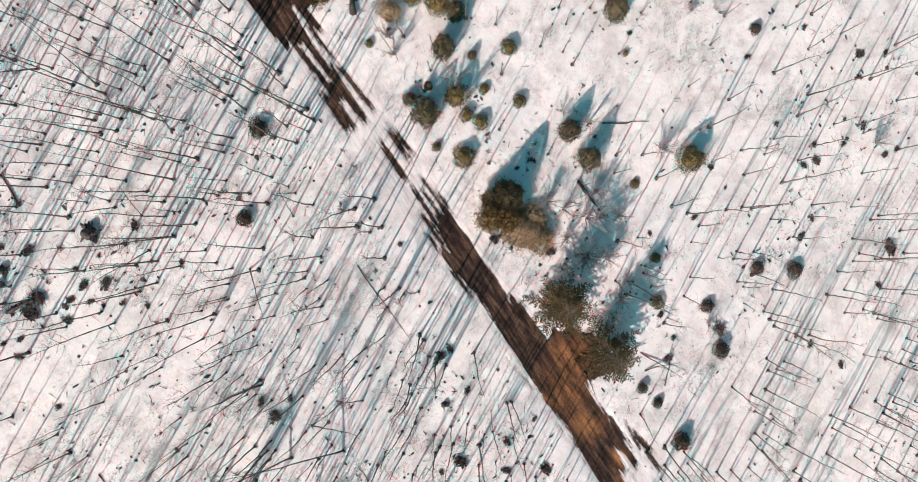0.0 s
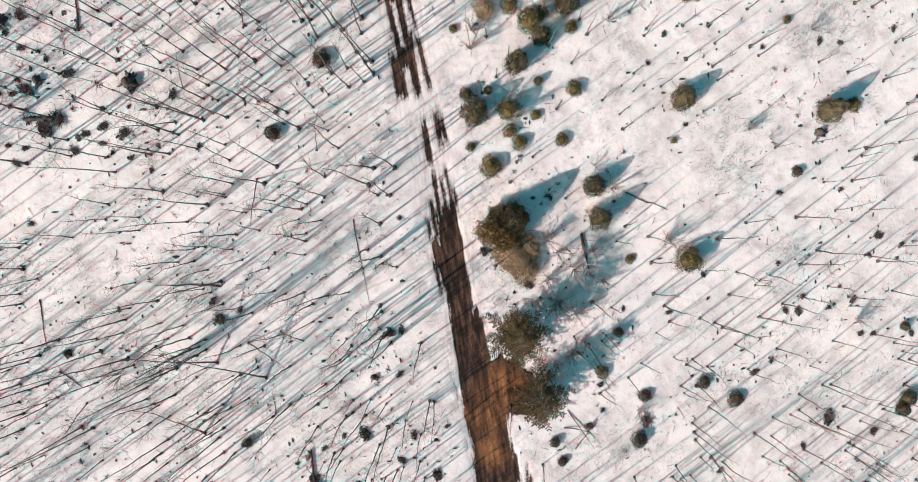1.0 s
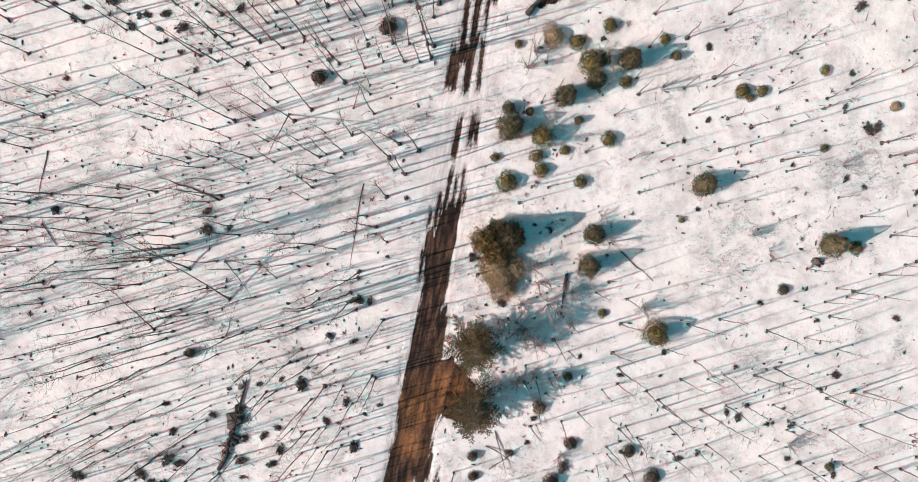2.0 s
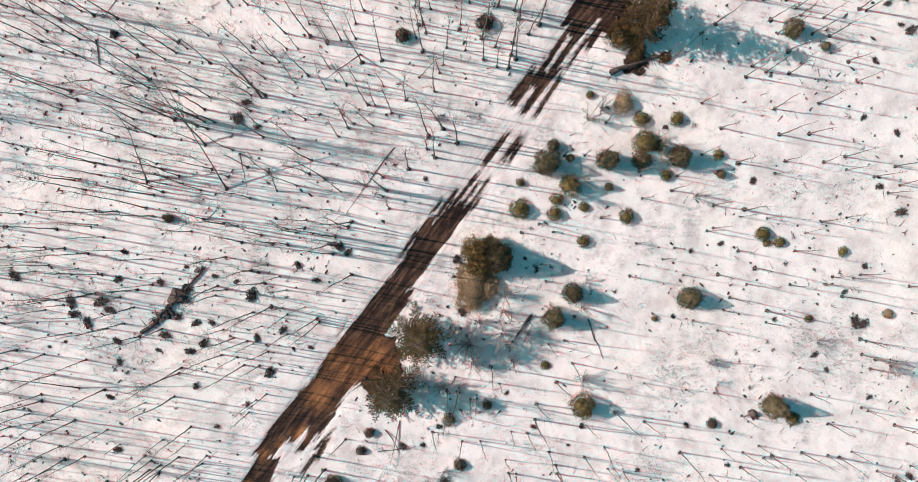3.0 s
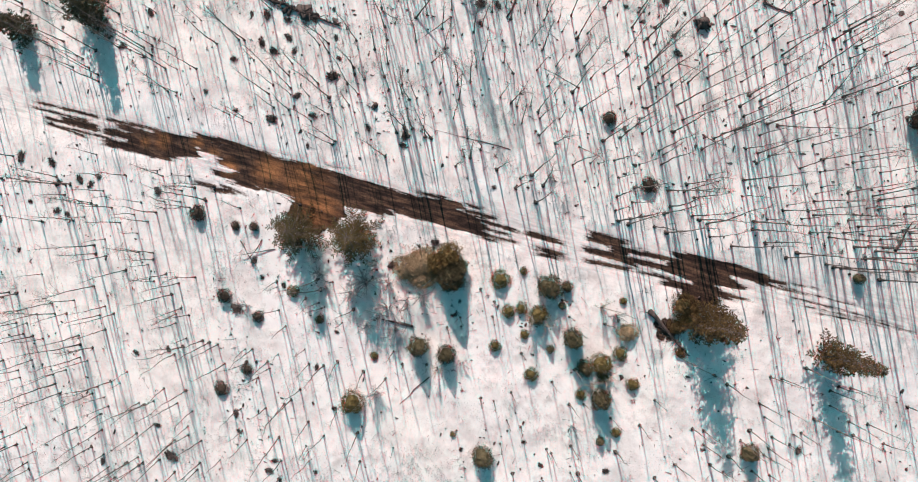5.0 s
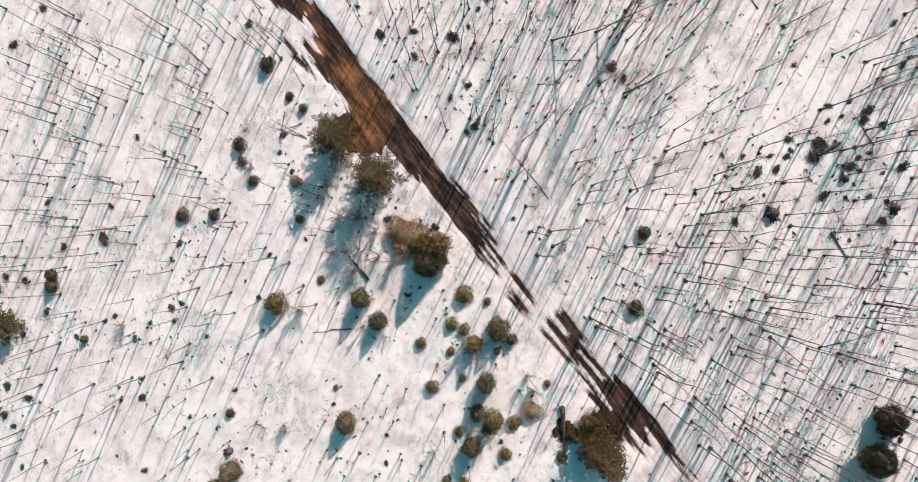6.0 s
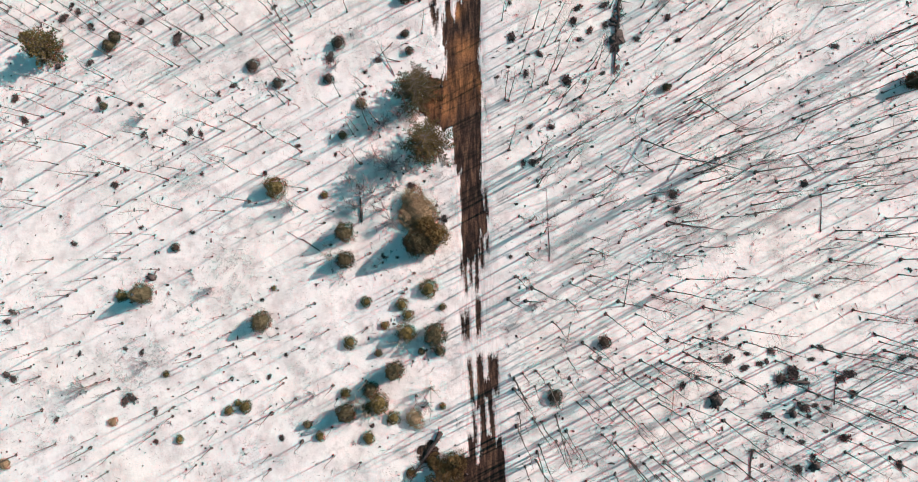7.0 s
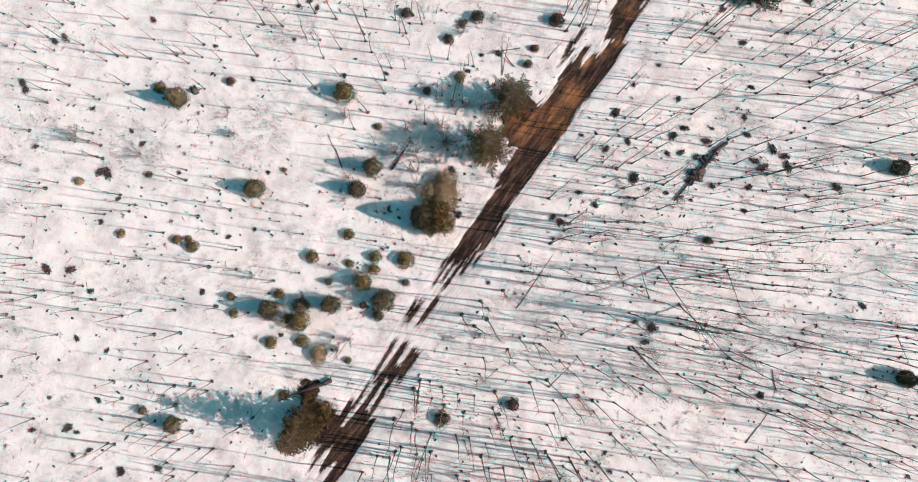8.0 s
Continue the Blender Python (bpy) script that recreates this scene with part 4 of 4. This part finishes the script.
HEAP_SPOTS_SOUTH = [(4.4, -19.8, 0.4), (5.6, -18.8, 0.3), (1.2, -29.6, 0.5), (15.5, -28.3, 0.36), (14.2, -25.5, 0.35), (26.3, -29.2, 0.39), (20.5, -43.6, 0.6), (16.1, -44.3, 0.52), (2.2, -37.0, 0.45),
                    (5.4, -38.5, 0.45), (7.7, -44.2, 0.59), (11.8, -43.9, 0.53), (1.5, -39.9, 0.51), (3.0, -38.9, 0.45), (1.7, -43.0, 0.58), (2.3, -35.9, 0.44), (27.3, -24.8, 0.48), (32.2, -21.0, 0.49),
                    (26.6, -16.6, 0.35), (21.6, -13.9, 0.46), (21.2, -24.8, 0.35), (1.4, -8.5, 0.5)]
HEAP_SPOTS_MORE = [(-8.3, -17.9, 0.41), (-12.8, -23.6, 0.46), (-17.6, -26.3, 0.41), (-20.1, -26.4, 0.51), (-21.9, -25.8, 0.56), (-20.0, -22.2, 0.4), (-14.6, -17.7, 0.3), (-19.3, -24.6, 0.46), (32.2, 11.2, 0.36), (12.0, 12.1, 0.34), (15.2, 20.2, 0.29), (12.8, 26.1, 0.28), (11.8, 27.5, 0.28)]
HEAP_SPOTS_EAST = [(-26.1, 10.3, 0.27), (-23.6, 4.3, 0.25), (-24.1, 4.9, 0.28), (-28.6, 5.2, 0.28), (-29.5, 5.5, 0.24), (-30.5, 5.0, 0.24), (-19.7, -6.1, 0.39), (32.4, -24.7, 0.46), (35.4, -20.7, 0.46), (27.6, -16.8, 0.29),
                   (24.1, -14.1, 0.31), (26.2, -13.8, 0.39), (20.6, -13.7, 0.34), (38.3, -15.6, 0.53), (41.4, -15.8, 0.54), (41.1, -14.4, 0.38), (39.6, -17.8, 0.54), (28.6, -9.2, 0.49), (30.5, -10.2, 0.28), (27.7, -10.6, 0.31),
                   (20.8, -4.8, 0.33), (25.7, -5.3, 0.3), (11.9, 5.5, 0.26), (13.3, 7.3, 0.29), (32.0, -3.9, 0.42), (42.5, -10.9, 0.34), (14.2, 1.0, 0.27), (20.3, -10.0, 0.27), (37.5, 2.1, 0.41), (17.8, 20.9, 0.32)]
HEAP_SPOTS_LAST = [(22.9, 12.7, 0.33), (15.8, 28.1, 0.35), (8.0, 26.2, 0.48), (-15.7, -30.4, 0.35), (-12.9, -33.7, 0.4), (-9.7, -35.5, 0.36), (-11.0, -25.6, 0.39), (-6.7, -2.5, 0.28), (19.6, 17.5, 0.37), (11.5, -12.3, 0.3),
                   (23.1, 10.4, 0.29)]
HEAP_SPOTS_FRINGE = [(-1.3, -5.6, 0.5), (2.6, -2.5, 0.22), (3.9, -2.7, 0.22), (14.6, -11.8, 0.2), (17.7, -18.1, 0.4), (19.2, -17.4, 0.3), (8.1, -11.4, 0.25), (22.1, -12.9, 0.3), (5.7, -16.8, 0.35),
                     (14.4, -9.9, 0.35), (37.3, 7.6, 0.45), (26.3, 5.2, 0.3), (24.8, 5.5, 0.35), (11.1, 26.5, 0.3), (13.6, 26.3, 0.5), (13.0, 23.4, 0.3), (-7.9, -27.4, 0.3), (-7.1, -24.4, 0.3),
                     (-15.7, -40.9, 0.6), (-20.1, -24.4, 0.6), (-12.8, -20.8, 0.35), (-8.7, -10.3, 0.5), (1.5, -35.3, 0.35), (5.4, -41.3, 0.3), (5.5, -37.5, 0.35), (9.9, -41.5, 0.3)]
HEAP_SPOTS_RIM = [(34.6, -27.0, 0.35), (30.9, -17.3, 0.35), (30.6, 5.7, 0.3), (37.9, 3.0, 0.4), (20.4, 5.6, 0.25), (33.7, -6.4, 0.2), (-18.2, -7.0, 0.3), (-23.6, 7.0, 0.25), (-22.0, 6.9, 0.2),
                  (-30.0, 14.6, 0.6), (-31.2, 7.6, 0.4),
                  (-19.6, -16.3, 0.33), (-21.2, -26.5, 0.5), (-16.6, -18.4, 0.25), (-16.6, -27.5, 0.38), (-20.6, -28.7, 0.22), (-20.7, -20.2, 0.33), (-14.8, -25.0, 0.29)]
for x, y, r in HEAP_SPOTS + HEAP_SPOTS_FRINGE + HEAP_SPOTS_RIM + HEAP_SPOTS_EAST + HEAP_SPOTS_LAST + HEAP_SPOTS_MORE + HEAP_SPOTS_FAR + HEAP_SPOTS_WEST + HEAP_SPOTS_SOUTH:
    ob = tagged(new("brush_heap"), ("small " if r < 0.36 else "") + "low dark heap of litter and broken twigs in snow", "brush", "brush heaps in the stand")
    ob.matrix_basis = at_ground(x, y, rng.uniform(0, 360), r * 1.25, 0.02)
    for name, me in zip(("litter_mound", "stick_tangle"), rng.choice(HEAPS)):
        part(name, me, ob)


def fallen_log(a, b, radius, mat, label, limbs=8, rise=0.0):
    """A trunk lying on the snow from a to b, with broken limbs; rise lifts its far end."""
    trunk, broken = Shape(), []
    n, pts, radii = (13 if limbs > 30 else 7), [], []
    for k in range(n):
        h = k / (n - 1)
        x, y = a[0] + (b[0] - a[0]) * h, a[1] + (b[1] - a[1]) * h
        x, y = x + (0.45 if limbs > 30 else 0.12) * noise.noise((x * 0.7, y * 0.7, 5.0)), y + 0.18 * noise.noise((x, y, 8.0))
        pts.append((x - a[0], y - a[1], stand(x, y) - stand(*a) + radius * 0.6 + rise * h))
        radii.append(radius * (1.15 - 0.85 * h) * (1 + 0.9 * noise.noise((x * 2, y * 2, 1.0))))
        if limbs > 30 and rng.random() < 0.45:
            trunk.lump((pts[-1][0] + rng.uniform(-0.25, 0.25), pts[-1][1] + rng.uniform(-0.3, 0.3), pts[-1][2] - radius), rng.uniform(0.12, 0.5), rng.uniform(0.2, 0.75), 0.14, rng, 1.1, 3, 13)
    first, last = Vector(pts[0]), Vector(pts[-1])
    pts = [first + (first - Vector(pts[1])) * 0.12] + pts + [last + (last - Vector(pts[-2])) * 0.15]
    radii = [radius * 0.35] + radii + [radius * 0.08]
    trunk.tube(pts, radii, 7)
    for _ in range(limbs):
        h = rng.uniform(0.05, 0.95)
        p = Vector(pts[0]).lerp(Vector(pts[-1]), h)
        w = rng.uniform(0, 6.28)
        broken.append(Shape())
        broken[-1].twig(p, p + Vector((math.cos(w), math.sin(w), rng.uniform(-0.02, 0.6))) * rng.uniform(0.3, 1.0), radius * 0.32)
    ob = tagged(new("fallen_log"), label, "log", "fallen logs")
    ob.location = (a[0], a[1], stand(*a))
    part("trunk", trunk.mesh("trunk", mat, True), ob)
    for stub in broken:
        part("broken_limb", stub.mesh("broken_limb", mat), ob)


fallen_log((-16.2, -24.6), (-15.5, -17.6), 0.15, ROTTEN, "dark fallen log with broken limbs lying in snow", 40)
fallen_log((-9.7, -2.2), (-9.7, -8.2), 0.032, ROTTEN, "thin dark fallen pole lying in snow", 6)
fallen_log((-29.8, 8.4), (-30.2, 5.6), 0.03, ROTTEN, "short dark fallen log in snow", 8)
fallen_log((-30.0, -9.1), (-29.0, -10.4), 0.06, ROTTEN, "short dark fallen log in snow", 3)
fallen_log((-30.1, -4.3), (-30.4, -7.4), 0.035, ROTTEN, "thin dark fallen pole lying in snow", 6)
fallen_log((-0.9, 11.2), (1.3, 14.6), 0.16, ROTTEN, "dark fallen log beside the rusty conifer", 22)
fallen_log((5.7, -5.5), (5.9, -8.1), 0.12, ROTTEN, "dark fallen log among grey bushes", 10)
fallen_log((-28.2, 6.9), (-25.8, 6.7), 0.09, ROTTEN, "dark rotten log half buried in snow", 18)
fallen_log((-23.9, 11.6), (-23.5, 13.8), 0.07, ROTTEN, "short dark fallen log in snow", 6)
fallen_log((-9.8, 25.4), (-11.9, 25.6), 0.09, ROTTEN, "short dark fallen log in snow", 8)
fallen_log((1.8, 14.4), (2.4, 17.6), 0.035, PALE_BARK, "pale bare dead pole leaning over snow", 5, 0.8)
fallen_log((1.7, 2.2), (2.6, 4.8), 0.03, PALE_BARK, "pale bare dead pole among shrubs", 5, 1.2)
fallen_log((-0.2, 7.8), (-0.1, 10.2), 0.035, PALE_BARK, "pale bare dead pole leaning over snow", 5, 1.2)
fallen_log((4.6, 7.6), (6.4, 9.6), 0.03, PALE_BARK, "pale bare dead pole among shrubs", 5, 1.2)
fallen_log((3.0, -18.4), (4.6, -21.6), 0.045, ROTTEN, "thin dark fallen pole lying in snow", 10, 0.3)
fallen_log((3.2, -21.4), (5.3, -19.0), 0.04, ROTTEN, "thin dark fallen pole lying in snow", 10, 0.4)
fallen_log((2.6, -19.6), (5.0, -20.4), 0.035, ROTTEN, "thin dark fallen pole lying in snow", 8, 0.4)
fallen_log((9.3, -3.2), (12.2, -4.8), 0.05, ROTTEN, "thin dark fallen pole lying in snow", 5)
fallen_log((-19.0, -5.2), (-23.0, -4.4), 0.05, ROTTEN, "thin dark fallen pole lying in snow", 5)

# ---- litter on the snow ----
rng = random.Random(53)
bits, scraps = Shape(), Shape()
for _ in range(9500):
    x, y = rng.uniform(-46, 44), rng.uniform(-46, 32)
    if abs(x - road_x(y)) < 1.9 or rng.random() > 0.42 + 1.1 * noise.noise((x * 0.14, y * 0.14, 3.0)) + (0.28 if x < -6 else -0.08):
        continue
    z = stand(x, y)
    if rng.random() < 0.5:
        bits.lump((x, y, z - 0.01), *(rng.choice((1, 1, 1, 2.2)) * rng.uniform(0.04, 0.12) for _ in range(2)), 0.06, rng, 0.55, 2, 7)
    else:
        w, length = rng.uniform(0, 6.28), rng.uniform(0.2, 0.9)
        scraps.twig((x, y, z + 0.03), (x + math.cos(w) * length, y + math.sin(w) * length, stand(x + math.cos(w) * length, y + math.sin(w) * length) + 0.03), 0.018)
for _ in range(2600):
    # broken sprays of twigs, a hand to an arm across
    x, y = rng.uniform(-46, 44), rng.uniform(-46, 32)
    if abs(x - road_x(y)) < 1.9 or rng.random() > 0.22 + 1.3 * noise.noise((x * 0.11, y * 0.11, 6.0)) + (0.16 if x < -6 else 0.0):
        continue
    z, size = stand(x, y), rng.choice((0.10, 0.14, 0.18, 0.30))
    for _ in range(rng.randint(3, 7)):
        w, reach = rng.uniform(0, 6.28), size * rng.uniform(0.5, 1.4)
        p = (x + rng.uniform(-0.4, 0.4) * size, y + rng.uniform(-0.4, 0.4) * size, z + 0.04)
        scraps.twig(p, (p[0] + math.cos(w) * reach, p[1] + math.sin(w) * reach, z + rng.uniform(0.02, 0.12)), 0.016 + 0.05 * size)
litter = tagged(new("forest_debris"), "scattered dark twigs and bark scraps on snow", "debris", kind="stuff")
tagged(part("scraps", bits.mesh("scraps", LITTER), litter), kind="stuff")
tagged(part("sticks", scraps.mesh("sticks", ROTTEN), litter), kind="stuff")

# ---- low dead weeds and bramble ----
rng = random.Random(67)
weeds = Shape()
# beds where they grow thickest: x, y, radius
WEED_BEDS = [(-30.4, -3.0, 2.6), (-20.7, -5.0, 1.7), (-21.9, -12.1, 2.7), (-26.1, -12.1, 2.2), (-27.3, 11.8, 2.3), (-11.7, -3.7, 1.6), (23.9, 6.0, 2.1), (15.8, -18.9, 1.9), (-25.7, -10.4, 3.0), (-31.6, -11.8, 2.5), (16.9, -2.1, 2.4), (26.1, 7.3, 2.7), (5.9, -22.3, 3.2), (-32.9, 6.2, 2.7), (-28.4, 8.0, 2.4), (-10.1, 17.7, 2.7), (-19.7, -6.3, 2.2), (-22.2, -24.7, 2.8), (17.2, -0.1, 2.3), (-18.1, -2.3, 1.7)]
for bx, by, br in WEED_BEDS:
    for _ in range(int(260 * br)):
        px_, py_ = bx + rng.gauss(0, 0.5) * br, by + rng.gauss(0, 0.5) * br
        if abs(px_ - road_x(py_)) < 1.9 or noise.noise((px_ * 0.9, py_ * 0.9, 31.0)) < -0.12:
            continue
        w, out, z = rng.uniform(0, 6.28), rng.uniform(0.05, 0.3), stand(px_, py_)
        weeds.twig((px_, py_, z - 0.02), (px_ + math.cos(w) * out, py_ + math.sin(w) * out, z + rng.uniform(0.06, 0.32)), rng.uniform(0.007, 0.014))
for _ in range(6000):
    x, y = rng.uniform(-48, 46), rng.uniform(-48, 34)
    if abs(x - road_x(y)) < 1.7 or rng.random() > 0.12 + 1.5 * noise.noise((x * 0.17, y * 0.17, 12.0)) + (0.10 if x < -6 else 0.04):
        continue
    spread = rng.choice((0.25, 0.4, 0.6))
    for _ in range(rng.randint(14, 34)):
        px_, py_ = x + rng.gauss(0, spread), y + rng.gauss(0, spread)
        w, out, tall = rng.uniform(0, 6.28), rng.uniform(0.05, 0.4), rng.uniform(0.1, 0.45)
        z = stand(px_, py_)
        weeds.twig((px_, py_, z - 0.02), (px_ + math.cos(w) * out, py_ + math.sin(w) * out, z + tall), rng.uniform(0.006, 0.012))
weed_ob = tagged(new("dead_weeds"), "low grey dead weeds poking through snow", "weeds", kind="stuff")
tagged(part("weed_stalks", weeds.mesh("weed_stalks", GREY_TWIG), weed_ob), kind="stuff")
